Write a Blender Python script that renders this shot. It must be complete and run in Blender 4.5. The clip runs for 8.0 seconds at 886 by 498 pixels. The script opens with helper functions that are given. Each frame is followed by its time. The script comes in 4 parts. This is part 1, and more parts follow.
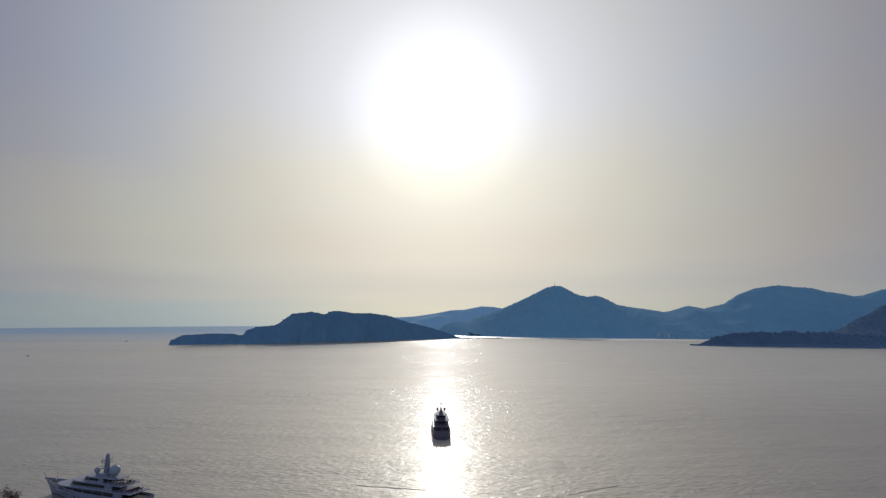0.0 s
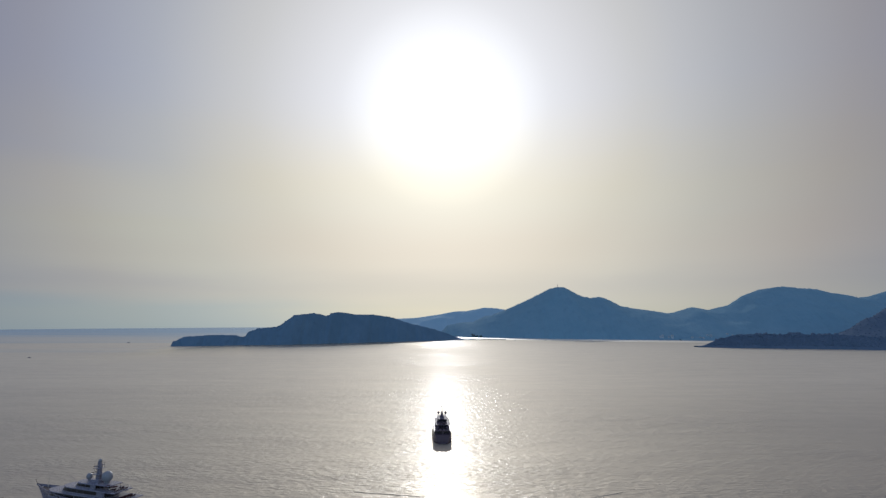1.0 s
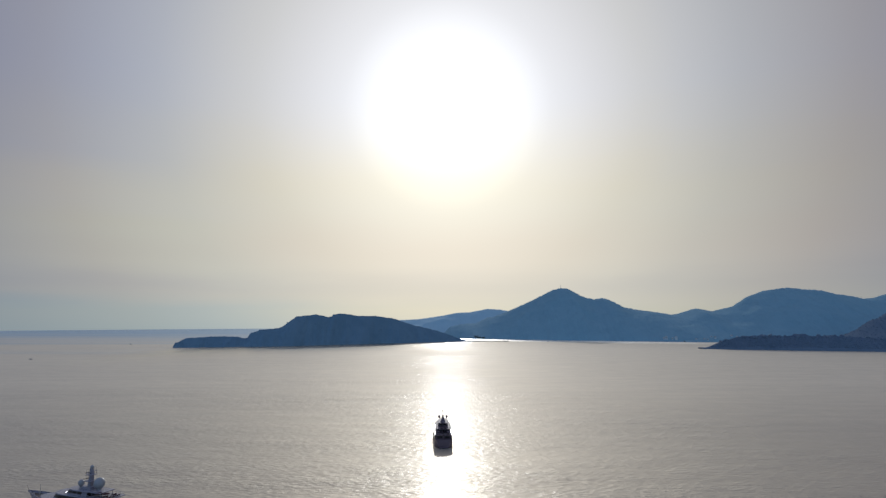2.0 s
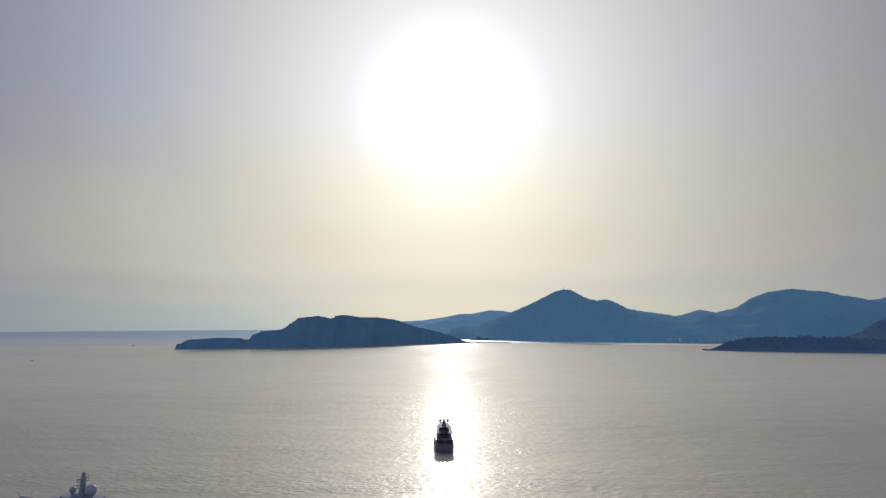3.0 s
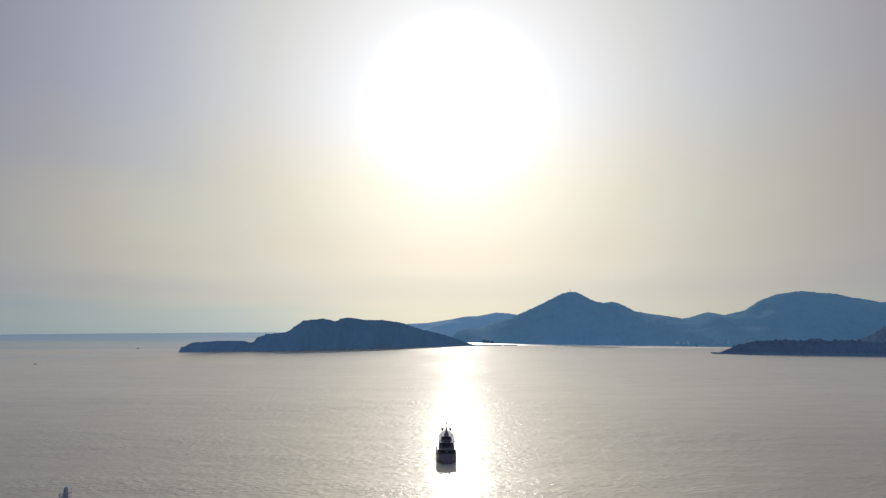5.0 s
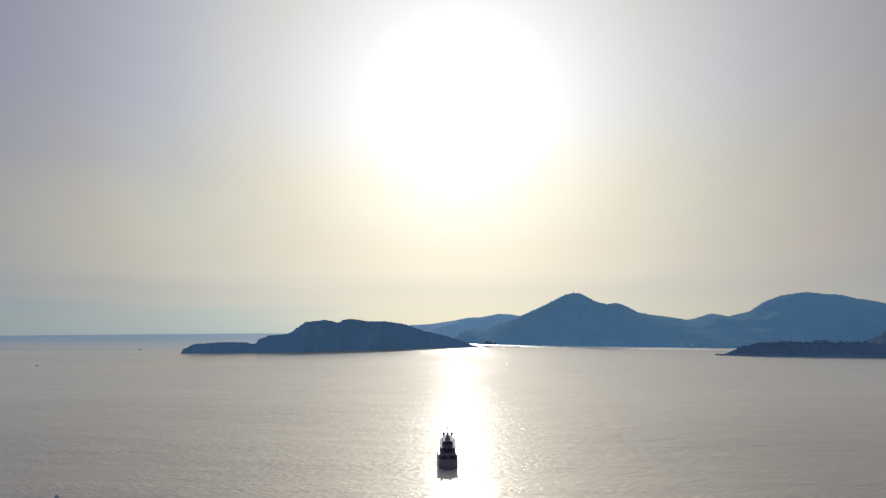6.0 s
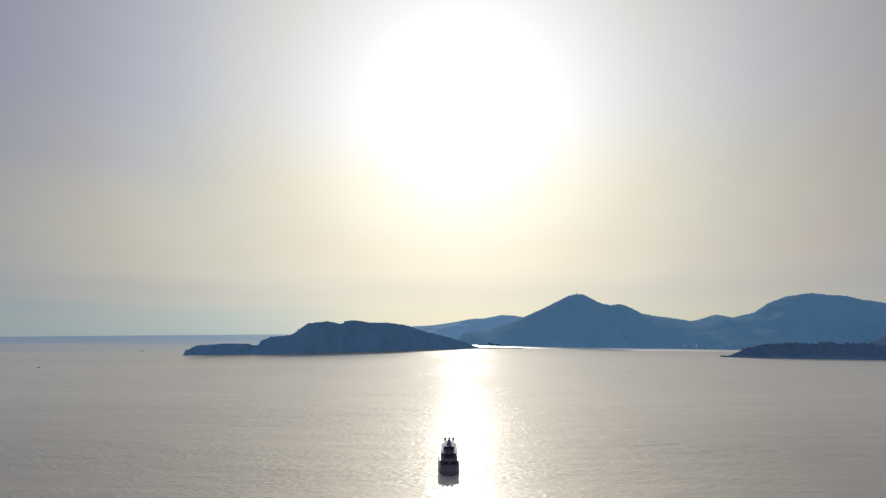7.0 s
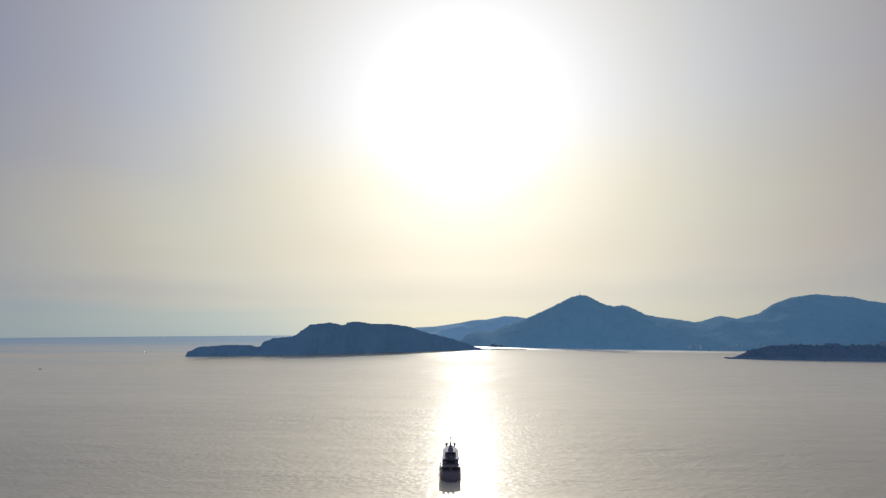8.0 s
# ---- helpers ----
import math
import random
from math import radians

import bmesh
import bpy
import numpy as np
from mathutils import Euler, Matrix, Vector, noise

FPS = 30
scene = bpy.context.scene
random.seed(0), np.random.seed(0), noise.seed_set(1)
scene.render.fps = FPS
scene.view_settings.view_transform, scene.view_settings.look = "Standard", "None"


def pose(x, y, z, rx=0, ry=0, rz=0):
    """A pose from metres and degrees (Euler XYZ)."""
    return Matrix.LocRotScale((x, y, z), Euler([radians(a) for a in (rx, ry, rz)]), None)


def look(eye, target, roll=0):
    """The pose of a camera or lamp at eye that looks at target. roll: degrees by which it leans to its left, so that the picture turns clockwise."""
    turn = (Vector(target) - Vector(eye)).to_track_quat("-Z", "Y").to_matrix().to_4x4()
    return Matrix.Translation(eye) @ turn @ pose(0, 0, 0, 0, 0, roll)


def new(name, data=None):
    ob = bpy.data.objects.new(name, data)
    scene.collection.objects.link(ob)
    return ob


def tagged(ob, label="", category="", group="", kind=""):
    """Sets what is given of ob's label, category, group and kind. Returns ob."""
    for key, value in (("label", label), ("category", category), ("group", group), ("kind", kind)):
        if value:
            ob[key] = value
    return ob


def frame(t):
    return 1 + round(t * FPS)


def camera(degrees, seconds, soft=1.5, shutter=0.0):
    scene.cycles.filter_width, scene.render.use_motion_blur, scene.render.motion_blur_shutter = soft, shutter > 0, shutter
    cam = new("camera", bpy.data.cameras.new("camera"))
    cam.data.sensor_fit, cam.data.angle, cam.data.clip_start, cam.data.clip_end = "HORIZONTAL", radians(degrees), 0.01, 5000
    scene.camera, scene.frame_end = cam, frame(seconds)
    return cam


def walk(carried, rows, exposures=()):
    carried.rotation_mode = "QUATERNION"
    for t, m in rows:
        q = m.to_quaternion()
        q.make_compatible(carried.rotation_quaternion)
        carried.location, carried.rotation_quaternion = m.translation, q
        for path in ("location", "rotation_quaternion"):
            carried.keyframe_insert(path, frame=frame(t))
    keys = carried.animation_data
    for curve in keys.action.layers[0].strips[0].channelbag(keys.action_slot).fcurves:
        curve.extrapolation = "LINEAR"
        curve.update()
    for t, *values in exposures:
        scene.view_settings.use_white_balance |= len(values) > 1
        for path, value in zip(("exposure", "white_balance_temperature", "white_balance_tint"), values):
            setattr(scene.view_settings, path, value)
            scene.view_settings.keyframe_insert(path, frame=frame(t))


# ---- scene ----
cam = camera(75.0, 8.0, soft=1.35)

# ---- camera path: a drone gliding slowly out over the bay, rising a little ----
walk(cam, [
    (0, pose(4.09, 108.92, 65.80, 96.598, 0.02, 0.054)),
    (1, pose(5.23, 113.92, 66.31, 96.716, 0.02, 0.345)),
    (2, pose(6.30, 118.92, 66.91, 96.830, 0.02, 0.637)),
    (3, pose(7.31, 123.92, 67.59, 96.939, 0.02, 0.930)),
    (4, pose(8.25, 128.92, 68.35, 97.044, 0.02, 1.224)),
    (5, pose(9.13, 133.92, 69.20, 97.144, 0.02, 1.520)),
    (6, pose(9.94, 138.92, 70.14, 97.239, 0.02, 1.817)),
    (7, pose(10.69, 143.92, 71.16, 97.330, 0.02, 2.115)),
    (8, pose(11.37, 148.92, 72.26, 97.416, 0.02, 2.414)),
], exposures=[(0.0, -2.02, 6330, 11), (4.0, -1.83, 6500, 9.5), (8.0, -1.72, 6600, 9)])

# ---- sun and hazy evening sky ----
SUN_AZ, SUN_EL = radians(-0.15), radians(20.4)
TO_SUN = Vector((math.sin(SUN_AZ) * math.cos(SUN_EL), math.cos(SUN_AZ) * math.cos(SUN_EL), math.sin(SUN_EL)))

sun = new("sun", bpy.data.lights.new("sun", "SUN"))
sun.data.energy, sun.data.angle, sun.data.color = 4.0, radians(0.5), (0.99, 0.985, 0.965)
sun.matrix_world = look(TO_SUN * 100, (0, 0, 0))


class Nodes:
    """Short way to write a node tree."""

    def __init__(self, tree):
        self.tree = tree
        tree.nodes.clear()

    def add(self, kind, **inputs):
        n = self.tree.nodes.new(kind)
        for key, value in inputs.items():
            self.put(n.inputs[key.replace("_", " ")], value)
        return n

    def put(self, socket, value):
        if isinstance(value, bpy.types.NodeSocket):
            self.tree.links.new(value, socket)
        else:
            socket.default_value = value

    def math(self, op, a, b=0.0, clamp=False):
        n = self.tree.nodes.new("ShaderNodeMath")
        n.operation, n.use_clamp = op, clamp
        self.put(n.inputs[0], a)
        self.put(n.inputs[1], b)
        return n.outputs[0]

    def ramp(self, fac, stops, ease="LINEAR"):
        n = self.tree.nodes.new("ShaderNodeValToRGB")
        n.color_ramp.interpolation = ease
        self.put(n.inputs[0], fac)
        e = n.color_ramp.elements
        while len(e) < len(stops):
            e.new(0.5)
        for k, (at, col) in zip(e, stops):
            k.position, k.color = at, (*col, 1)
        return n.outputs[0]

    def mix(self, fac, a, b, blend="MIX"):
        n = self.tree.nodes.new("ShaderNodeMix")
        n.data_type, n.blend_type = "RGBA", blend
        self.put(n.inputs[0], fac)
        self.put(n.inputs[6], a)
        self.put(n.inputs[7], b)
        return n.outputs[2]

    def noise(self, vector, scale, detail=4.0, rough=0.55):
        n = self.add("ShaderNodeTexNoise", Scale=scale, Detail=detail, Roughness=rough)
        if vector is not None:
            self.put(n.inputs["Vector"], vector)
        return n.outputs[0]

    def scaled(self, vector, x, y, z):
        n = self.tree.nodes.new("ShaderNodeMapping")
        self.put(n.inputs["Vector"], vector)
        n.inputs["Scale"].default_value = (x, y, z)
        return n.outputs[0]


def make_world():
    w = bpy.data.worlds.new("evening_sky")
    scene.world = w
    w.use_nodes = True
    k = Nodes(w.node_tree)
    way = k.add("ShaderNodeTexCoord").outputs["Generated"]
    parts = k.add("ShaderNodeSeparateXYZ", Vector=way)
    up = parts.outputs[2]
    # the sky keeps its horizon colour below the horizon, down to the sea sheet's edge
    flat = k.add("ShaderNodeCombineXYZ", X=parts.outputs[0], Y=parts.outputs[1], Z=k.math("MAXIMUM", up, 0.012))
    sky = k.tree.nodes.new("ShaderNodeTexSky")
    sky.sky_type, sky.sun_disc = "NISHITA", False
    sky.sun_elevation, sky.sun_rotation = SUN_EL, SUN_AZ
    sky.altitude, sky.air_density, sky.dust_density, sky.ozone_density = 100, 0.5, 0.1, 1.0
    k.put(sky.inputs[0], flat.outputs[0])
    # forward scatter of the evening haze round the sun
    dot = k.tree.nodes.new("ShaderNodeVectorMath")
    dot.operation = "DOT_PRODUCT"
    k.put(dot.inputs[0], way)
    dot.inputs[1].default_value = TO_SUN
    angle = k.math("ARCCOSINE", k.math("MINIMUM", dot.outputs["Value"], 1.0))
    near = k.math("DIVIDE", angle, math.pi)
    halo = k.ramp(near, AUREOLE)
    # grey-blue band of thick air low over the sea, warmer air above it
    veil = k.noise(k.scaled(way, 2.2, 2.2, 16.0), 1.0, 4.0, 0.5)
    low = k.math("DIVIDE", k.math("ADD", up, k.math("ADD", 0.005, k.math("MULTIPLY", veil, 0.05))), 0.40, clamp=True)
    # the grey-blue lies over the open sea; over the land the air stays warm
    landward = k.ramp(parts.outputs[0], [(0.05, (0, 0, 0)), (0.32, (0.85, 0.85, 0.85))], "EASE")
    band = k.mix(k.math("MAXIMUM", landward, k.ramp(near, [(0.10, (1, 1, 1)), (0.18, (0, 0, 0))], "EASE")), k.ramp(low, HORIZON, "EASE"), k.ramp(low, SUNWARD, "EASE"))
    both = k.mix(1.0, halo, band, "MULTIPLY")
    clear = k.add("ShaderNodeBackground", Color=sky.outputs[0], Strength=0.08)
    haze = k.add("ShaderNodeBackground", Color=both, Strength=4.0)
    total = k.tree.nodes.new("ShaderNodeAddShader")
    k.put(total.inputs[0], clear.outputs[0])
    k.put(total.inputs[1], haze.outputs[0])
    out = k.add("ShaderNodeOutputWorld")
    k.put(out.inputs[0], total.outputs[0])


# haze brightness by angle from the sun (1.0 is 180 degrees), and its tint by height over the horizon
AUREOLE = [(0.0, (1.25, 1.25, 1.2)), (0.028, (1.04, 1.04, 1.0)), (0.037, (0.97, 0.965, 0.925)), (0.045, (0.89, 0.885, 0.845)), (0.056, (0.775, 0.765, 0.725)), (0.078, (0.665, 0.65, 0.605)), (0.10, (0.565, 0.55, 0.495)),
           (0.144, (0.405, 0.395, 0.36)), (0.19, (0.295, 0.27, 0.243)), (0.233, (0.20, 0.188, 0.197)), (0.35, (0.16, 0.145, 0.187)), (0.55, (0.21, 0.30, 0.43)), (1.0, (0.26, 0.39, 0.56))]
HORIZON = [(0, (0.36, 0.51, 0.65)), (0.099, (0.45, 0.56, 0.66)), (0.19, (0.85, 0.75, 0.62)), (0.297, (1.10, 1.01, 0.74)), (0.429, (1.155, 1.10, 0.825)), (0.528, (1.14, 1.10, 0.915)), (0.693, (0.99, 1.01, 1.05)), (1, (0.895, 0.955, 1.16))]
SUNWARD = [(0, (0.65, 0.61, 0.53)), (0.074, (0.70, 0.64, 0.52)), (0.165, (0.87, 0.745, 0.575)), (0.33, (1.07, 0.925, 0.69)), (0.577, (1.07, 0.99, 0.785)), (1, (0.985, 0.985, 1.02))]
make_world()


# ---- materials ----
def material(name, low, high, rough=0.7, scale=1.0, fine=0.0, metal=0.0, bump=0.0, stain=None, specular=0.4):
    """A two-tone procedural surface: broad patches, fine grain, relief and, if given, stains."""
    m = bpy.data.materials.new(name)
    m.use_nodes = True
    k = Nodes(m.node_tree)
    at = k.add("ShaderNodeTexCoord").outputs["Object"]
    broad = k.noise(at, scale, 5.0)
    grain = k.noise(at, fine or scale * 9.0, 3.0)
    both = k.math("ADD", k.math("MULTIPLY", broad, 0.65), k.math("MULTIPLY", grain, 0.35))
    col = k.ramp(both, [(0.32, low), (0.68, high)])
    if stain:
        col = k.mix(k.math("MULTIPLY", k.ramp(k.noise(at, scale * 2.3, 6.0), [(0.52, (0, 0, 0)), (0.66, (1, 1, 1))]), 0.6), col, (*stain, 1))
    b = k.add("ShaderNodeBsdfPrincipled", Base_Color=col, Metallic=metal)
    b.inputs["Specular IOR Level"].default_value = specular
    k.put(b.inputs["Roughness"], k.math("ADD", k.math("MULTIPLY", grain, 0.25), rough - 0.12, clamp=True))
    if bump:
        k.put(b.inputs["Normal"], k.add("ShaderNodeBump", Strength=0.6, Distance=bump, Height=both).outputs[0])
    k.put(k.add("ShaderNodeOutputMaterial").inputs[0], b.outputs[0])
    return m


def sea_material():
    m = bpy.data.materials.new("sea_water")
    m.use_nodes = True
    k = Nodes(m.node_tree)
    at = k.add("ShaderNodeTexCoord").outputs["Object"]
    swell = k.noise(k.scaled(at, 0.022, 0.075, 1), 1.0, 2.0, 0.5)
    turned = k.tree.nodes.new("ShaderNodeMapping")
    k.put(turned.inputs["Vector"], at)
    turned.inputs["Rotation"].default_value = (0, 0, radians(14))
    turned.inputs["Scale"].default_value = (0.27, 0.72, 1)
    chop = k.math("ADD", k.math("MULTIPLY", k.noise(k.scaled(at, 0.26, 0.85, 1), 1.0, 2.0, 0.5), 0.6), k.math("MULTIPLY", k.noise(turned.outputs[0], 1.0, 2.0, 0.5), 0.6))
    ripple = k.noise(k.scaled(at, 0.45, 1.9, 1), 1.0, 2.0, 0.5)
    glint = k.noise(k.scaled(at, 0.65, 1.9, 1), 1.0, 2.0, 0.6)
    sparkle = k.noise(k.scaled(at, 1.7, 1.5, 1), 1.0, 1.0, 0.5)
    # cat's-paws and long wind streaks
    paw = k.ramp(k.noise(k.scaled(at, 0.045, 0.07, 1), 1.0, 3.0, 0.7), [(0.36, (0, 0, 0)), (0.64, (1, 1, 1))])
    streak = k.ramp(k.noise(k.scaled(at, 0.009, 0.05, 1), 1.0, 4.0, 0.62), [(0.36, (0, 0, 0)), (0.64, (1, 1, 1))])
    uneven = k.math("ADD", k.math("MULTIPLY", paw, 0.5), k.math("MULTIPLY", streak, 0.5))
    calm = k.ramp(k.noise(k.scaled(at, 0.0022, 0.0075, 1), 1.0, 3.0), [(0.40, (0.45, 0.45, 0.45)), (0.62, (1, 1, 1))])
    height = k.math("ADD", k.math("MULTIPLY", swell, 0.50), k.math("ADD", k.math("MULTIPLY", chop, 1.2), k.math("ADD", k.math("MULTIPLY", ripple, 0.18), k.math("ADD", k.math("MULTIPLY", glint, 0.16), k.math("MULTIPLY", sparkle, 0.18)))))
    # waves flatten and the skin reflects more farther out, fitted to the camera's view
    out_at_sea = k.math("DIVIDE", k.math("SUBTRACT", k.add("ShaderNodeSeparateXYZ", Vector=at).outputs[1], 150.0), 1400.0, clamp=True)
    far_out = k.math("MULTIPLY", out_at_sea, 3.0, clamp=True)
    height = k.math("MULTIPLY", height, k.math("SUBTRACT", 1.15, k.math("MULTIPLY", far_out, 0.60)))
    # bumps drawn out along the camera's view to break the far glitter into flashes
    cross = k.noise(k.scaled(at, 0.42, 0.07, 1), 1.0, 2.0, 0.6)
    height = k.math("ADD", height, k.math("MULTIPLY", cross, k.math("MULTIPLY", far_out, 0.36)))
    # under the far shore the bumps lean to the camera, to brighten the water
    spot = k.add("ShaderNodeSeparateXYZ", Vector=at).outputs
    rise = k.math("MINIMUM", k.math("MAXIMUM", k.math("SUBTRACT", spot[1], 1200.0), 0.0), 950.0)
    faces = k.math("MULTIPLY", k.math("MULTIPLY", rise, rise), k.math("MULTIPLY", k.math("DIVIDE", k.math("ADD", spot[0], 720.0), 200.0, clamp=True), 0.00016))
    height = k.math("MULTIPLY", k.math("MULTIPLY", height, calm), k.math("ADD", 0.6, k.math("MULTIPLY", uneven, 0.7)))
    bump = k.add("ShaderNodeBump", Distance=1.0, Height=k.math("ADD", height, faces), Strength=0.8)
    body = (0.05, 0.047, 0.05, 1)
    b = k.add("ShaderNodeBsdfPrincipled", Base_Color=body, IOR=1.37, Normal=bump.outputs[0])
    k.put(b.inputs["Roughness"], k.math("ADD", k.math("SUBTRACT", 0.15, k.math("MULTIPLY", out_at_sea, 0.04)), k.math("MULTIPLY", calm, 0.04)))
    # steeper wavelets, too small to shape, that catch the sun far from its path
    wide = k.add("ShaderNodeBsdfPrincipled", Base_Color=body, IOR=1.37, Roughness=0.52, Normal=bump.outputs[0])
    mix = k.add("ShaderNodeMixShader")
    k.put(mix.inputs[0], 0.32)
    k.put(mix.inputs[1], b.outputs[0])
    k.put(mix.inputs[2], wide.outputs[0])
    # a streaky band far out, its reflection colour painted duller and bluer
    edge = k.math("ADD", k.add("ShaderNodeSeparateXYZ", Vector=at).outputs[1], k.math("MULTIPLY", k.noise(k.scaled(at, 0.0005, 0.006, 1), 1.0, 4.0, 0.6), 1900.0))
    blue_band = k.math("MULTIPLY", k.math("DIVIDE", k.math("SUBTRACT", edge, 2150.0), 1300.0, clamp=True), k.math("DIVIDE", k.math("SUBTRACT", -60.0, spot[0]), 250.0, clamp=True))
    # mask for the painted glare under the far shore, with more skin there
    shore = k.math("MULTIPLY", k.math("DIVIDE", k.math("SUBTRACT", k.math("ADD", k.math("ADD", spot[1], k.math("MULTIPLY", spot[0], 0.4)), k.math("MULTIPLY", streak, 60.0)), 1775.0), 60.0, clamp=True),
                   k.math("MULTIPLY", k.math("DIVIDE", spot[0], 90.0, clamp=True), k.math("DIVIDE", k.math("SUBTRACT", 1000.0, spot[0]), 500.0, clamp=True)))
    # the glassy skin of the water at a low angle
    tint = k.mix(blue_band, (0.747, 0.68, 0.565, 1), (0.42, 0.53, 0.61, 1))
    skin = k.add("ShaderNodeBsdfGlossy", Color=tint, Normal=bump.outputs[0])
    k.put(skin.inputs["Roughness"], k.math("ADD", k.math("ADD", 0.64, k.math("MULTIPLY", far_out, 0.10)), k.math("MULTIPLY", shore, -0.05)))
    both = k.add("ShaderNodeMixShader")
    open_water = k.math("ADD", 0.50, k.math("MULTIPLY", far_out, 0.31))
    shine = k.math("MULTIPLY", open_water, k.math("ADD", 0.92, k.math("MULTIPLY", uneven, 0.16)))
    k.put(both.inputs[0], k.math("ADD", k.math("ADD", shine, k.math("MULTIPLY", blue_band, 0.05)), k.math("MULTIPLY", shore, 0.2), clamp=True))
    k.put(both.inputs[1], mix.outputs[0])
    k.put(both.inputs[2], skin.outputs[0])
    # smooth water between the wavelets, which holds the core of the sun's path together
    gentle = k.add("ShaderNodeBump", Distance=1.0, Height=height, Strength=0.2)
    gleam = k.add("ShaderNodeBsdfGlossy", Color=tint, Normal=gentle.outputs[0])
    k.put(gleam.inputs["Roughness"], k.math("ADD", 0.17, k.math("MULTIPLY", uneven, 0.06)))
    whole = k.add("ShaderNodeMixShader")
    # a smoother patch placed below the island, sized in view for its dark reflection
    before = k.math("ADD", k.math("SUBTRACT", spot[1], k.math("MULTIPLY", spot[0], 0.54)), -1040.0)
    slack = k.math("MULTIPLY", k.math("DIVIDE", before, 520.0, clamp=True), k.math("DIVIDE", k.math("SUBTRACT", 60.0, spot[0]), 200.0, clamp=True))
    slack = k.math("MULTIPLY", slack, k.math("DIVIDE", k.math("ADD", spot[0], 660.0), 120.0, clamp=True))
    # and another below the wooded slopes across the bay, placed to darken the water
    slope_mirror = k.math("MULTIPLY", k.math("DIVIDE", k.math("SUBTRACT", spot[0], 450.0), 600.0, clamp=True), k.math("DIVIDE", k.math("SUBTRACT", spot[1], 150.0), 800.0, clamp=True))
    slack = k.math("MAXIMUM", slack, k.math("MULTIPLY", slope_mirror, 0.8))
    k.put(whole.inputs[0], k.math("ADD", k.math("SUBTRACT", 0.055, k.math("MULTIPLY", far_out, 0.04)), k.math("MULTIPLY", k.math("MULTIPLY", slack, slack), 0.7)))
    k.put(whole.inputs[1], both.outputs[0])
    k.put(whole.inputs[2], gleam.outputs[0])
    # glare painted as a bright line under the far shore, normal leaned to the camera
    shore_glare = k.add("ShaderNodeBsdfGlossy", Color=(1.0, 0.985, 0.94, 1), Roughness=0.30)
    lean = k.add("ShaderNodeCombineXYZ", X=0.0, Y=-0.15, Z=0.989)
    k.put(shore_glare.inputs["Normal"], lean.outputs[0])
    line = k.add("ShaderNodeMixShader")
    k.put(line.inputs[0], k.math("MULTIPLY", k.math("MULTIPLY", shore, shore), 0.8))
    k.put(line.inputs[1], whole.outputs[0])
    k.put(line.inputs[2], shore_glare.outputs[0])
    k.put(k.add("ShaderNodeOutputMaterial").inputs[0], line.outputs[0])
    return m


SEA = sea_material()
# distant haze is painted into these two land colours as pale blue
HAZED_MAQUIS = material("hazed_maquis", (0.125, 0.215, 0.29), (0.155, 0.25, 0.33), 0.95, 0.03, 0.3, bump=1.2, stain=(0.13, 0.22, 0.30), specular=0.05)
HAZED_WOOD = material("hazed_woodland", (0.195, 0.355, 0.43), (0.225, 0.385, 0.46), 0.95, 0.02, 0.2, bump=1.5, stain=(0.19, 0.335, 0.41), specular=0.05)
SCRUB = material("hillside_scrub", (0.05, 0.055, 0.03), (0.10, 0.09, 0.05), 0.95, 0.08, 0.8, bump=0.5, specular=0.05)
# haze painted into the ridge, mountainside and leaf colours too
HAZED_RIDGE_WOOD = material("palest_hazed_woodland", (0.34, 0.53, 0.62), (0.38, 0.57, 0.66), 0.95, 0.02, 0.2, bump=3.0, specular=0.05)
HAZED_SCRUB = material("hazed_mountain_scrub", (0.11, 0.165, 0.225), (0.14, 0.19, 0.25), 0.95, 0.03, 0.3, bump=2.0, specular=0.05)
HAZED_LEAF = material("hazed_tree_leaf", (0.125, 0.215, 0.29), (0.155, 0.25, 0.33), 0.95, 0.03, 0.3, specular=0.05)
COAST_LEAF = material("scrub_leaf", (0.045, 0.06, 0.03), (0.09, 0.10, 0.05), 0.9, 0.3, 2.0, specular=0.1)
RUST_LEAF = material("autumn_leaf", (0.06, 0.035, 0.025), (0.12, 0.06, 0.04), 0.8, 0.6, 3.0, specular=0.1)
BARK = material("bark", (0.06, 0.045, 0.035), (0.12, 0.09, 0.07), 0.9, 1.5, 12.0, bump=0.02)
ROCK = material("shore_rock", (0.16, 0.15, 0.14), (0.30, 0.28, 0.26), 0.9, 0.2, 1.5, bump=0.4)
# white gelcoat made dark: its backlit shade is put into the colour
HULL_SHADED_WHITE = material("shaded_white_gelcoat", (0.215, 0.205, 0.25), (0.265, 0.25, 0.295), 0.28, 0.12, 2.0, specular=0.5)
HULL_NAVY = material("slate_gelcoat", (0.105, 0.07, 0.088), (0.135, 0.092, 0.112), 0.32, 0.12, 2.0, specular=0.5)
SHELL_GREY = material("pearl_grey_paint", (0.12, 0.09, 0.11), (0.15, 0.115, 0.14), 0.6, 0.12, 2.0, specular=0.25)
ANTIFOUL = material("antifouling", (0.05, 0.015, 0.012), (0.08, 0.02, 0.018), 0.7, 0.5, 4.0)
TEAK = material("teak_deck", (0.10, 0.08, 0.07), (0.14, 0.115, 0.10), 0.65, 0.4, 6.0)
TINT = material("tinted_glass", (0.008, 0.009, 0.012), (0.014, 0.015, 0.018), 0.12, 0.3, 2.0, specular=0.6)
STEEL = material("stainless_steel", (0.45, 0.45, 0.46), (0.60, 0.60, 0.60), 0.3, 1.0, 9.0, metal=0.9)
DOME = material("radome_white", (0.27, 0.28, 0.30), (0.33, 0.33, 0.34), 0.4, 0.4, 4.0)
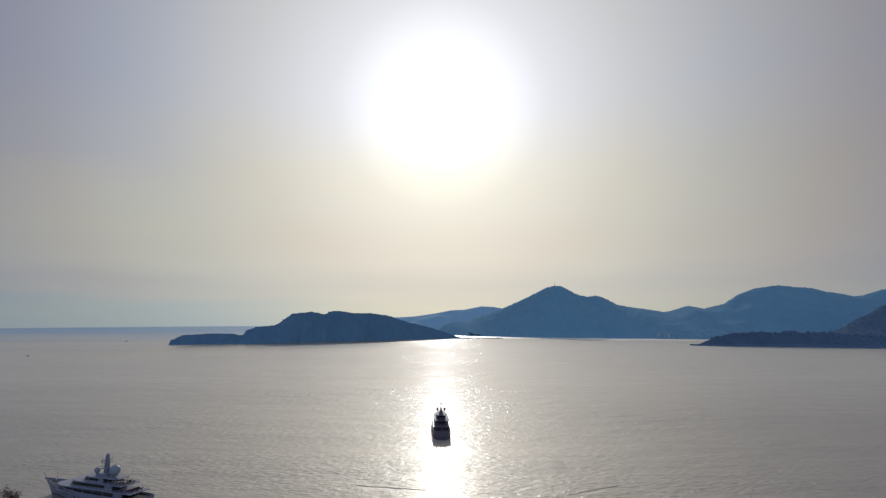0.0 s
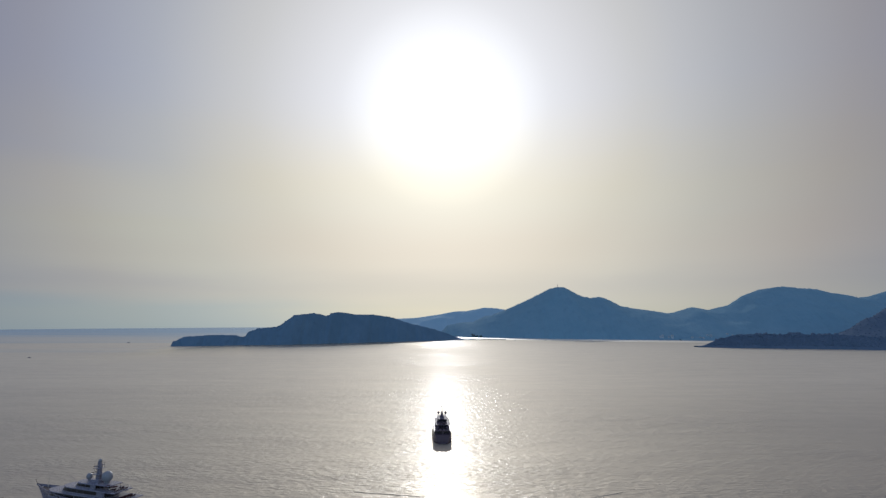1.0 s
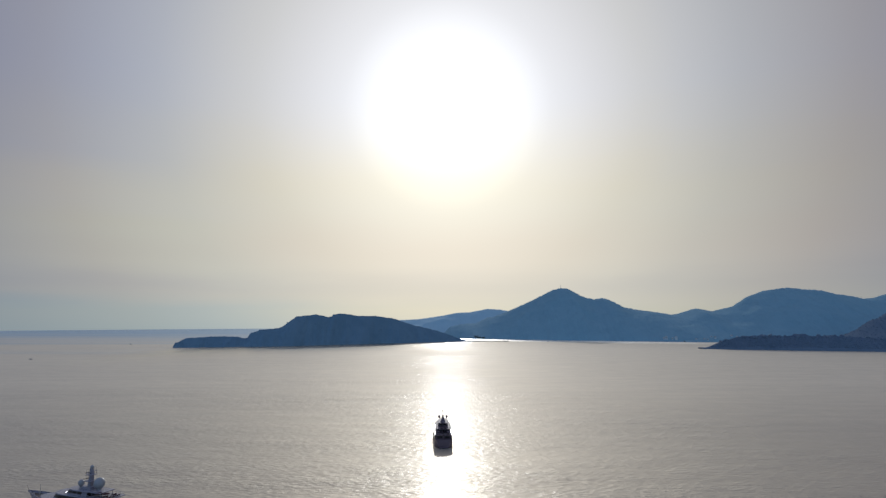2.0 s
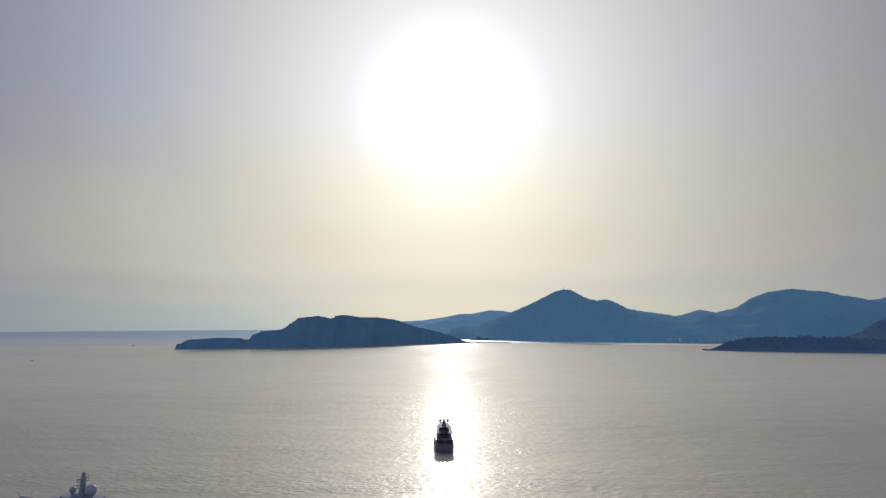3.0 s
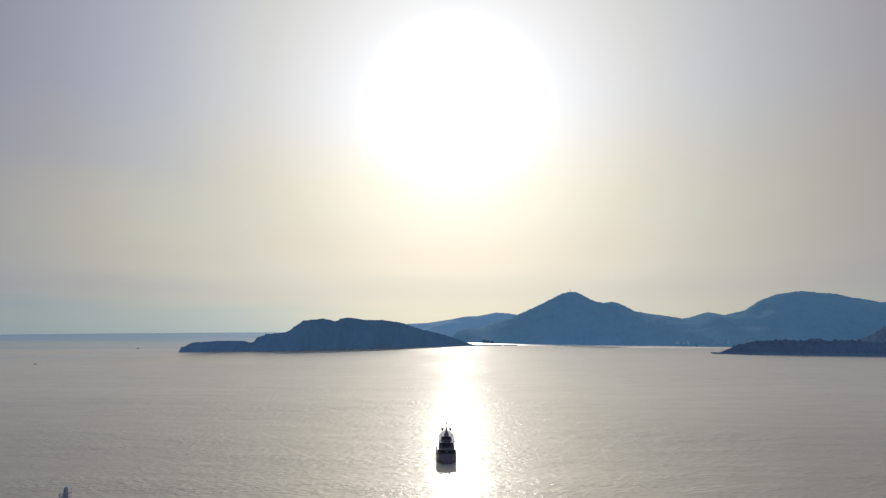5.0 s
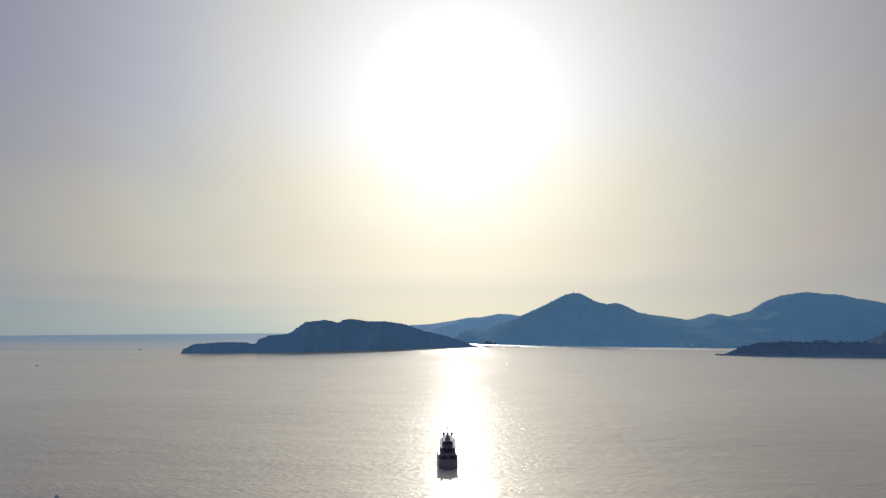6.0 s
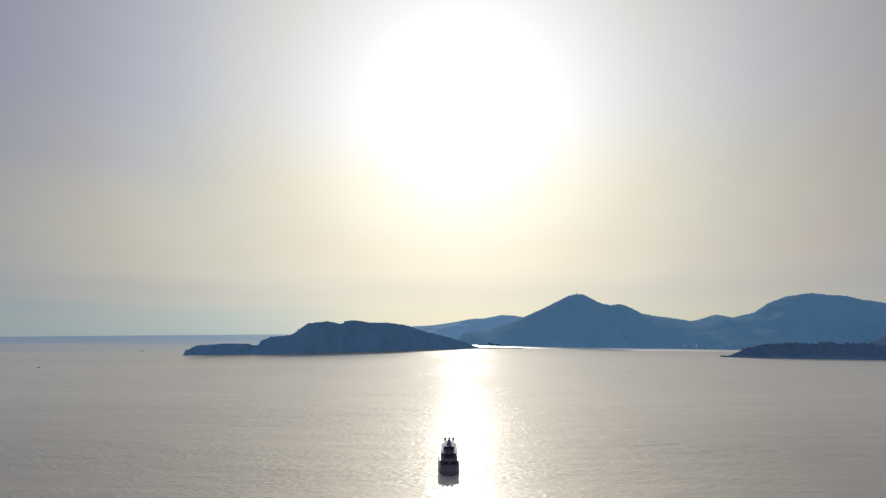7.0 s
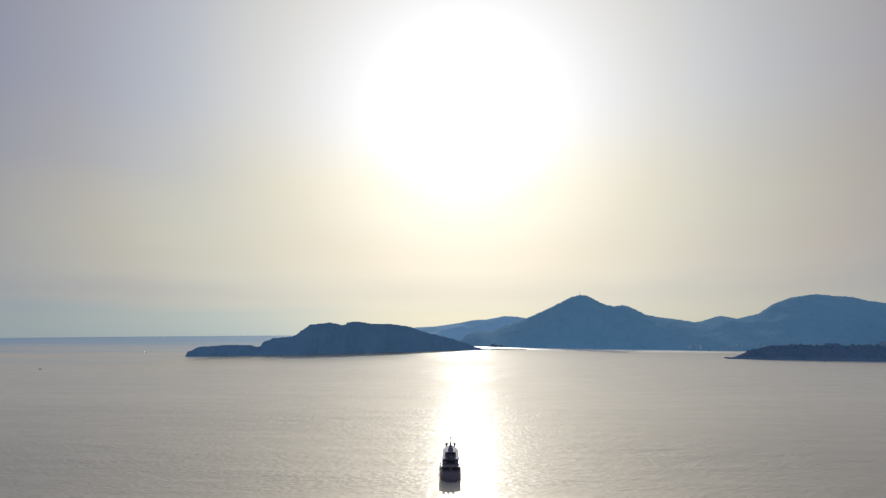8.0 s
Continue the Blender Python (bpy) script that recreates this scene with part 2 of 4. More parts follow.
DARK = material("black_trim", (0.012, 0.012, 0.014), (0.03, 0.03, 0.032), 0.5, 0.8, 6.0)
CUSHION = material("red_brown_cushion", (0.05, 0.025, 0.03), (0.08, 0.04, 0.045), 0.9, 2.0, 14.0, specular=0.05)
PALE = material("pale_canvas", (0.50, 0.48, 0.44), (0.66, 0.63, 0.58), 0.85, 1.0, 12.0)
# walls, roofs and panes across the bay carry the haze's blue in their colour
HAZED_PLASTER = material("hazed_plaster", (0.44, 0.52, 0.56), (0.52, 0.58, 0.60), 0.85, 0.2, 2.0, stain=(0.34, 0.42, 0.46))
HAZED_TILE = material("hazed_clay_tile", (0.30, 0.36, 0.38), (0.36, 0.40, 0.42), 0.8, 0.5, 3.0, bump=0.05)
HAZED_PANE = material("hazed_window", (0.13, 0.23, 0.29), (0.15, 0.25, 0.31), 0.3, 0.3, 2.0)


# ---- mesh helpers ----
def mesh_object(name, verts, faces, mat, parent=None, smooth=False, label=""):
    me = bpy.data.meshes.new(name)
    me.from_pydata([tuple(v) for v in verts], [], faces)
    me.materials.append(mat)
    if smooth:
        me.polygons.foreach_set("use_smooth", [True] * len(me.polygons))
    me.update()
    ob = new(name, me)
    if parent:
        ob.parent = parent
    if label:
        tagged(ob, label)
    return ob


def part(name, bm, mat, parent, label="", smooth=False):
    """Links a bmesh as one mesh object under a thing or a part."""
    me = bpy.data.meshes.new(name)
    bmesh.ops.recalc_face_normals(bm, faces=bm.faces)
    bm.to_mesh(me)
    bm.free()
    me.materials.append(mat)
    if smooth:
        me.polygons.foreach_set("use_smooth", [True] * len(me.polygons))
    ob = new(name, me)
    ob.parent = parent
    if label:
        tagged(ob, label)
    return ob


def thing(name, m, label, category, group="", kind=""):
    ob = new(name)
    ob.empty_display_size = 0.5
    ob.matrix_world = m
    return tagged(ob, label, category, group, kind)


def box(bm, x0, x1, y0, y1, z0, z1, bevel=0.0, taper=(0, 0, 0, 0)):
    """A box; taper draws the top in at (x0, x1, y0, y1) by so many metres."""
    a, b, c, d = taper
    low = [bm.verts.new(p) for p in ((x0, y0, z0), (x1, y0, z0), (x1, y1, z0), (x0, y1, z0))]
    top = [bm.verts.new(p) for p in ((x0 + a, y0 + c, z1), (x1 - b, y0 + c, z1), (x1 - b, y1 - d, z1), (x0 + a, y1 - d, z1))]
    fs = [bm.faces.new(low[::-1]), bm.faces.new(top)]
    for i in range(4):
        j = (i + 1) % 4
        fs.append(bm.faces.new((low[i], low[j], top[j], top[i])))
    if bevel:
        es = list({e for f in fs for e in f.edges})
        bmesh.ops.bevel(bm, geom=es, offset=bevel, segments=2, profile=0.6, affect="EDGES")


def rod(bm, a, b, r0, r1=None, seg=8):
    a, b = Vector(a), Vector(b)
    r1 = r0 if r1 is None else r1
    m = Matrix.Translation((a + b) / 2) @ (b - a).to_track_quat("Z", "Y").to_matrix().to_4x4()
    bmesh.ops.create_cone(bm, cap_ends=True, segments=seg, radius1=r0, radius2=r1, depth=(b - a).length, matrix=m)


def ball(bm, at, r, squash=1.0, seg=16):
    bmesh.ops.create_uvsphere(bm, u_segments=seg, v_segments=seg // 2 + 2, radius=r, matrix=Matrix.Translation(at) @ Matrix.Diagonal((1, 1, squash, 1)))


# ---- the sea: one sheet, its edge placed as the horizon in the camera's view ----
def make_sea():
    rings = [0, 60, 150, 300, 500, 800, 1200, 1700, 2400, 3200, 3920]
    seg = 160
    verts, faces = [(0, 0, 0)], []
    for r in rings[1:]:
        verts += [(r * math.cos(2 * math.pi * i / seg), r * math.sin(2 * math.pi * i / seg), 0) for i in range(seg)]
    for i in range(seg):
        faces.append((0, 1 + i, 1 + (i + 1) % seg))
    for k in range(len(rings) - 2):
        a, b = 1 + k * seg, 1 + (k + 1) * seg
        for i in range(seg):
            j = (i + 1) % seg
            faces.append((a + i, b + i, b + j, a + j))
    ob = mesh_object("water", verts, faces, SEA)
    ob.location = (0, 120, 0)
    tagged(ob, "calm rippled grey sea with a blazing sun glitter path", "sea", kind="structure")


make_sea()


# ---- landforms ----
class Land:
    """Ground along a spine of summits (x, y, height), falling to the sea at front and back."""

    def __init__(self, spine, front, back, seed, nu=220, nv=56, rough=0.10, steep=1.25, base=-6.0):
        s = np.array(spine, float)
        run = np.r_[0, np.cumsum(np.hypot(np.diff(s[:, 0]), np.diff(s[:, 1])))]
        self.total = run[-1]
        self.grid = np.zeros((nu, nv, 3))
        us = np.linspace(0, run[-1], nu)
        px, py, pz = (np.interp(us, run, s[:, i]) for i in range(3))
        wf = np.interp(us / run[-1], np.linspace(0, 1, len(front)), front)
        wb = np.interp(us / run[-1], np.linspace(0, 1, len(back)), back)
        for i in range(nu):
            for j in range(nv):
                v = 2 * j / (nv - 1) - 1
                a = abs(v)
                x, y = px[i], py[i] + (v * wf[i] if v < 0 else v * wb[i])
                q = Vector((x * 0.012, y * 0.012, seed))
                n = noise.fractal(q, 0.9, 2.0, 5)
                fine = noise.fractal(q * 7, 0.8, 2.0, 3)
                y += 14 * a * noise.noise(Vector((x * 0.02, seed, 0.0))) + 5 * a * noise.noise(Vector((x * 0.09, seed, 4.0)))
                body = (1 - a ** steep)
                h = pz[i] * body + pz[i] * rough * n * math.sin(math.pi * min(1, a * 1.1)) + fine * (0.5 + 0.01 * pz[i])
                cliff = min(1.0, (1 - a) / 0.06)
                h = base + (max(h, 2.5) - base) * cliff if a > 0.94 else max(h, 2.0 + fine)
                self.grid[i, j] = (x, y, h)

    def build(self, name, mat, label, category, kind="structure"):
        nu, nv, _ = self.grid.shape
        verts = self.grid.reshape(-1, 3)
        faces = [(i * nv + j, (i + 1) * nv + j, (i + 1) * nv + j + 1, i * nv + j + 1) for i in range(nu - 1) for j in range(nv - 1)]
        ends = [tuple(range(nv - 1, -1, -1)), tuple((nu - 1) * nv + j for j in range(nv))]
        ob = mesh_object(name, verts, faces + ends, mat, smooth=True)
        return tagged(ob, label, category, kind=kind)

    def spot(self, rng, lo=0.08, hi=0.92):
        nu, nv, _ = self.grid.shape
        i, j = rng.random() * (nu - 1.001), (lo + (hi - lo) * rng.random()) * (nv - 1.001)
        a, b = int(i), int(j)
        return self.grid[a, b] * (1 - (i - a)) + self.grid[a + 1, b] * (i - a)


def ico():
    bm = bmesh.new()
    bmesh.ops.create_icosphere(bm, subdivisions=1, radius=1)
    v = np.array([p.co for p in bm.verts])
    f = np.array([[p.index for p in q.verts] for q in bm.faces])
    bm.free()
    bm = bmesh.new()
    bmesh.ops.create_icosphere(bm, subdivisions=2, radius=1)
    v2 = np.array([p.co for p in bm.verts])
    f2 = np.array([[p.index for p in q.verts] for q in bm.faces])
    bm.free()
    return (v, f), (v2, f2)


ICO = ico()


def woods(name, spots, sizes, mat, label, fine=0, seed=1, lift=0.12):
    """Many uneven crowns in one mesh."""
    rng = np.random.default_rng(seed)
    v0, f0 = ICO[fine]
    vs, fs, at = [], [], 0
    for p, r in zip(spots, sizes):
        bumpy = 0.72 + 0.5 * rng.random((len(v0), 1))
        v = v0 * bumpy * np.array([r, r, r * (0.75 + 0.5 * rng.random())]) + p + np.array([0, 0, r * lift])
        vs.append(v)
        fs.append(f0 + at)
        at += len(v0)
    me = bpy.data.meshes.new(name)
    vs, fs = np.concatenate(vs), np.concatenate(fs)
    me.from_pydata(vs.tolist(), [], fs.tolist())
    me.materials.append(mat)
    me.polygons.foreach_set("use_smooth", [True] * len(me.polygons))
    return tagged(new(name, me), label, "trees", kind="stuff")


island = Land([(-625, 1458, 12), (-622, 1461, 11), (-605, 1467, 20.9), (-589, 1474, 21.8), (-544, 1494, 24.5), (-500, 1513, 23.2), (-491, 1517, 19), (-480, 1522, 20), (-477, 1524, 29.2),
               (-453, 1533, 39.3), (-429, 1542, 41.2), (-410, 1549, 43.2), (-378, 1573, 71), (-363, 1583, 73.2), (-333, 1605, 76.4), (-307, 1623, 70.4), (-301, 1627, 70.6), (-295, 1631, 77.4),
               (-268, 1650, 78.7), (-242, 1668, 73.3), (-200, 1694, 73.4), (-172, 1713, 70), (-143, 1731, 64.3), (-97, 1753, 48), (-67, 1766, 40.7), (-34, 1780, 32.2), (-2, 1794, 22.3),
               (30, 1807, 9.8), (50, 1815, 4.6), (62, 1819, 0.8), (79, 1826, 0.8)],
              [16, 24, 34, 44, 46, 46, 46, 44, 40, 26, 10], [24, 40, 70, 90, 95, 95, 90, 70, 50, 25, 10], 3.0, nu=300, nv=60)
island.build("island", HAZED_MAQUIS, "steep wooded island, hazy blue against the sun", "island")

far_ridge = Land([(-392, 2561, 18), (-288, 2561, 42.7), (-240, 2561, 54.4), (-205, 2561, 59.6), (-121, 2561, 63.5), (-28, 2561, 77.8), (32, 2561, 89.5), (91, 2561, 92.1), (162, 2561, 106.4),
                  (209, 2561, 103.8), (280, 2561, 94.7), (374, 2561, 77.8), (468, 2561, 54.4)], [160, 210, 210, 160], [200, 200], 7.0, nu=160, nv=30)
far_ridge.build("mountain_1", HAZED_RIDGE_WOOD, "distant pale blue ridge in the evening haze", "mountain")

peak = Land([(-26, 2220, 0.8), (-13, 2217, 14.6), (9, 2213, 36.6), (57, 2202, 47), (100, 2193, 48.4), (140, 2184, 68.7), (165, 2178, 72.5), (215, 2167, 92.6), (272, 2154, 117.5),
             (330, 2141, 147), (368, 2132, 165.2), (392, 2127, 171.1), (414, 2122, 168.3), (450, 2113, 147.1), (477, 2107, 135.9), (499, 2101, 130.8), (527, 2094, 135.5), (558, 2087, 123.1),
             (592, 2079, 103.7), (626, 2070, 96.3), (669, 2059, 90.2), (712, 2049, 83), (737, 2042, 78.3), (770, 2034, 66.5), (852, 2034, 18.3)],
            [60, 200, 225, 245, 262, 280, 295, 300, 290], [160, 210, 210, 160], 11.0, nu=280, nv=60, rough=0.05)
peak.build("mountain_2", HAZED_WOOD, "pointed wooded mountain, blue with haze", "mountain")

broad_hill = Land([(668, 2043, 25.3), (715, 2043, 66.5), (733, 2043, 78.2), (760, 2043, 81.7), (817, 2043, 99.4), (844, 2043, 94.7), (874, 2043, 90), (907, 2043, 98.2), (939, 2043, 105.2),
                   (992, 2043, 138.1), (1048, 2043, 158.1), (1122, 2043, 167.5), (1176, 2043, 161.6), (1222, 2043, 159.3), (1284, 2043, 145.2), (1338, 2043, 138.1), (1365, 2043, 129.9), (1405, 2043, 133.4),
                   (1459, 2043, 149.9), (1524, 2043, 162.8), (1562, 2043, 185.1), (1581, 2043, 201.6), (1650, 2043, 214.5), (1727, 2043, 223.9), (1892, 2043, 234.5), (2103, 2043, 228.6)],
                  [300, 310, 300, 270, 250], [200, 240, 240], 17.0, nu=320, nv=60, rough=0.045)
broad_hill.build("mountain_3", HAZED_WOOD, "broad rounded wooded mountain behind the bay", "mountain")

headland = Land([(558, 1412, 1), (566, 1410, 2), (586, 1405, 8), (603, 1402, 17), (631, 1396, 25), (653, 1391, 28), (685, 1384, 30), (717, 1376, 28),
                 (743, 1370, 30), (759, 1367, 34), (768, 1364, 28), (789, 1360, 28), (809, 1355, 30), (839, 1348, 28), (899, 1334, 25), (949, 1320, 20)],
                [10, 28, 38, 44, 52, 60], [16, 55, 65, 70, 70], 23.0, nu=160, nv=50)
headland.build("headland", HAZED_SCRUB, "low wooded headland with a rocky point", "headland")

near_slope = Land([(923, 1552, 5), (957, 1552, 19), (1005, 1552, 41), (1034, 1552, 62), (1054, 1552, 66), (1088, 1552, 88), (1120, 1552, 101), (1152, 1552, 112),
                  (1193, 1552, 123), (1229, 1552, 131), (1281, 1552, 142), (1421, 1537, 160), (1601, 1512, 172)],
                  [150, 230, 330, 400, 440], [110, 130, 150], 29.0, nu=200, nv=70, steep=1.0)
near_slope.build("mountain_4", HAZED_SCRUB, "dark scrubby mountainside above a coastal village", "mountain")

coast = Land([(-560, 120, 60), (-440, 160, 58), (-330, 205, 46), (-260, 238, 34), (-210, 260, 22), (-168, 274, 13), (-142, 281, 8), (-126, 284.5, 4.5), (-112, 288, 1.5)],
             [150, 110, 80, 55, 34, 16, 4], [110, 80, 60, 40, 22, 10, 3], 31.0, nu=200, nv=60, rough=0.06, steep=1.9)
coast.build("coast_hillside", SCRUB, "scrubby promontory of the near coast", "hillside")

# ---- woods on the slopes ----
def scatter(land, count, low, high, seed, lo=0.08, hi=0.92, floor=4.0):
    rng = np.random.default_rng(seed)
    spots, sizes = [], []
    while len(spots) < count:
        p = land.spot(rng, lo, hi)
        if p[2] > floor:
            spots.append(p)
            sizes.append(low + (high - low) * rng.random() ** 2)
    return spots, sizes


woods("island_woods", *scatter(island, 4200, 0.5, 1.5, 1, 0.06, 0.75), HAZED_LEAF, "low dark wood covering the island", seed=2, lift=-0.4)
woods("headland_woods", *scatter(headland, 9000, 0.5, 2.3, 3, 0.10, 0.8, 5.0), HAZED_SCRUB, "dense pine wood on the headland", seed=4, lift=-0.35)
woods("mountainside_scrub", *scatter(near_slope, 3500, 0.8, 2.2, 5, 0.05, 0.7), HAZED_SCRUB, "dark scrub on the mountainside", seed=6, lift=-0.15)
woods("peak_woods", *scatter(peak, 6500, 0.4, 1.1, 7, 0.06, 0.62), HAZED_WOOD, "hazy blue wood on the pointed mountain", seed=8, lift=-0.4)
woods("broad_hill_woods", *scatter(broad_hill, 7500, 0.4, 1.1, 9, 0.06, 0.62), HAZED_WOOD, "hazy blue wood on the broad mountain", seed=10, lift=-0.4)
woods("headland_pines", *scatter(headland, 120, 2.2, 4.8, 13, 0.42, 0.66, 12.0), HAZED_SCRUB, "taller pines standing out of the headland wood", fine=1, seed=14, lift=-0.1)
woods("crest_bushes", *scatter(island, 160, 0.7, 1.9, 15, 0.46, 0.55, 14.0), HAZED_LEAF, "bushes along the crest of the island", fine=1, seed=16, lift=-0.2)
woods("coast_scrub", *scatter(coast, 2600, 0.7, 2.0, 11, 0.04, 0.96), COAST_LEAF, "dry green scrub on the near promontory", fine=1, seed=12)


def ground(land, x, y):
    g = land.grid.reshape(-1, 3)
    return float(g[np.argmin((g[:, 0] - x) ** 2 + (g[:, 1] - y) ** 2), 2])


def terrace(land, x, height):
    """The place on a landform's seaward slope that lies so high, at x."""
    row = land.grid[np.argmin(np.abs(land.grid[:, 0, 0] - x))]
    j = int(np.argmax(row[:, 2] > height))
    return float(row[j, 1]), float(row[j, 2])


# ---- sandbar off the island with its few trees ----
sandbar = Land([(62, 1825, 2), (84, 1822, 3.2), (101, 1821, 3.0), (116, 1820, 1.6), (135, 1819, 1.2), (155, 1817, 1.0), (177, 1816, 0.6)],
               [5, 7, 6, 3, 2], [6, 8, 6, 3, 2], 41.0, nu=50, nv=16, base=-2.0)
sandbar.build("sandbar", ROCK, "low rocky bar running out from the island", "sandbar")


def tree(at, height, spread, leaf, seed, label, clumps=70):
    """A tapered trunk with limbs and a crown of many small leaves in loose clumps."""
    rng = random.Random(seed)
    ob = thing("tree", pose(*at), label, "tree", "trees on the shore")
    bm = bmesh.new()
    p, r = Vector((0, 0, -0.5)), height * 0.035
    for k in range(5):
        q = p + Vector((rng.uniform(-0.03, 0.03) * height, rng.uniform(-0.03, 0.03) * height, height * 0.13))
        rod(bm, p, q, r, r * 0.82, 8)
        p, r = q, r * 0.82
    tips = []
    for k in range(9):
        a = k * 2.4 + rng.random()
        start = Vector((0, 0, height * rng.uniform(0.3, 0.6)))
        tip = Vector((math.cos(a) * spread * rng.uniform(0.45, 0.8), math.sin(a) * spread * rng.uniform(0.45, 0.8), height * rng.uniform(0.6, 0.95)))
        rod(bm, start, tip, r * 0.6, r * 0.15, 6)
        tips.append(tip)
    part("trunk", bm, BARK, ob)
    verts, faces = [], []
    for k in range(clumps):
        c = rng.choice(tips) + Vector([rng.gauss(0, spread * 0.22) for _ in range(3)])
        for n in range(26):
            o = c + Vector([rng.gauss(0, spread * 0.10) for _ in range(3)])
            s = spread * rng.uniform(0.02, 0.05)
            u = Vector([rng.uniform(-1, 1) for _ in range(3)]).normalized()
            w = u.orthogonal().normalized()
            i = len(verts)
            verts += [o - u * s, o + w * s * 0.5, o + u * s, o - w * s * 0.5]
            faces.append((i, i + 1, i + 2, i + 3))
    mesh_object("crown", verts, faces, leaf, ob)
    return ob


tree((83, 1822.5, 2.2), 14, 5.6, COAST_LEAF, 5, "small dark pine on a rocky bar", 170)
tree((92, 1822, 2.2), 12.5, 5.2, COAST_LEAF, 6, "small dark pine on a rocky bar", 170)
tree((105, 1820.7, 1.8), 11.5, 5.0, COAST_LEAF, 7, "small dark pine on a rocky bar", 170)
tree((-124, 285.5, ground(coast, -124, 285.5) - 0.8), 12.0, 3.2, RUST_LEAF, 9, "reddish-leaved tree on the near hillside", 200)


# ---- houses ----
def house(at, turn, w, d, h, seed):
    rng = random.Random(seed)
    ob = thing("house", pose(*at, 0, 0, turn), "pale plastered house with a clay tile roof", "house", "houses along the bay")
    bm = bmesh.new()
    box(bm, -w / 2, w / 2, -d / 2, d / 2, -4.0, h, 0.08)
    part("wall", bm, HAZED_PLASTER, ob)
    bm = bmesh.new()
    box(bm, -w / 2 - 0.5, w / 2 + 0.5, -d / 2 - 0.5, d / 2 + 0.5, h, h + d * 0.28, 0.05, (w * 0.22, w * 0.22, d * 0.47, d * 0.47))
    part("roof", bm, HAZED_TILE, ob)
    floors = max(1, int(h / 2.9))
    pane = bmesh.new()
    box(pane, -0.55, 0.55, -0.06, 0.04, 0, 1.4)
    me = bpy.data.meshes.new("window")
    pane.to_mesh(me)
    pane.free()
    me.materials.append(HAZED_PANE)
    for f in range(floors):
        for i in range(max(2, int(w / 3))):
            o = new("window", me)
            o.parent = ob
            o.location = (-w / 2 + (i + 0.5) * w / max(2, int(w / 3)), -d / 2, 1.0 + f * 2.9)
    return ob


rng = random.Random(21)
for k in range(15):
    x, y = rng.uniform(930, 1070), 0
    y = 1552 - np.interp(x, [923, 1005, 1090], [150, 185, 225]) + rng.uniform(14, 55)
    house((x, y, ground(near_slope, x, y)), rng.uniform(-25, 25), rng.uniform(7, 12), rng.uniform(7, 9), rng.choice([3.2, 6.0, 6.0, 8.8]), k)
for k in range(16):
    x = rng.uniform(610, 850)
    land = peak if x < 735 else broad_hill
    y, z = terrace(land, x, rng.uniform(3.0, 14.0))
    house((x, y, z), rng.uniform(-20, 20), rng.uniform(4, 6.5), rng.uniform(4, 6), rng.choice([2.9, 2.9, 3.2, 6.0]), 50 + k)


# ---- masts on the summits ----
def lattice_mast(at, height):
    ob = thing("radio_mast", pose(*at), "thin steel lattice mast on a summit", "mast")
    for sx, sy in ((-1, -1), (1, -1), (1, 1), (-1, 1)):
        bm = bmesh.new()
        rod(bm, (sx * 1.0, sy * 1.0, -3), (sx * 0.25, sy * 0.25, height), 0.22, 0.12, 6)
        part("leg", bm, STEEL, ob)
    for k in range(6):
        z = height * k / 6
        s = 1.0 - 0.75 * z / height
        bm = bmesh.new()
        for a, b in (((-s, -s), (s, -s)), ((s, -s), (s, s)), ((s, s), (-s, s)), ((-s, s), (-s, -s))):
            rod(bm, (*a, z), (b[0] * 0.95, b[1] * 0.95, z + height / 7), 0.09, 0.09, 5)
        part("brace", bm, STEEL, ob)
    bm = bmesh.new()
    rod(bm, (0, 0, height - 1), (0, 0, height + 4), 0.15, 0.06, 6)
    part("antenna", bm, STEEL, ob)


lattice_mast((392, 2127, ground(peak, 392, 2127) - 0.5), 10)
lattice_mast((1365, 2043, ground(broad_hill, 1365, 2043) - 0.5), 7)


# ---- small boats ----
def hull_mesh(bm, length, beam, depth, flare=0.25, sheer=0.25, stern=0.85, draft=0.25, n=14):
    """A hull lofted from the stern (x = 0) to the bow."""
    rings = []
    for i in range(n + 1):
        s = i / n
        full = 1.0 if s < 0.5 else max(0.0, 1 - ((s - 0.5) / 0.5) ** 2.3)
        half = beam / 2 * (stern + (1 - stern) * min(1, s / 0.35)) * full
        top = depth * (1 + sheer * s * s * 1.2)
        rake = length * (0.10 * s ** 4)
        low = half * (1 - flare * (0.3 + 0.7 * s))
        x = length * 0.93 * s
        rings.append([(x, 0, -draft * depth), (x, low * 0.75, -draft * depth * 0.6), (x + rake * 0.3, low, 0.12 * depth), (x + rake * 0.6, (low + half) / 2, top * 0.6), (x + rake, half, top)])
    vs = []
    for r in rings:
        row = [bm.verts.new((x, -y, z)) for x, y, z in r[::-1]] + [bm.verts.new(p) for p in r[1:]]
        vs.append(row)
    m = len(vs[0])
    for a, b in zip(vs, vs[1:]):
        for j in range(m - 1):
            try:
                bm.faces.new((a[j], a[j + 1], b[j + 1], b[j]))
            except ValueError:
                pass
    bm.faces.new(vs[0])
    for a, b in zip(vs, vs[1:]):
        bm.faces.new((a[0], b[0], b[-1], a[-1]))
    bmesh.ops.remove_doubles(bm, verts=bm.verts, dist=0.001)
    return rings


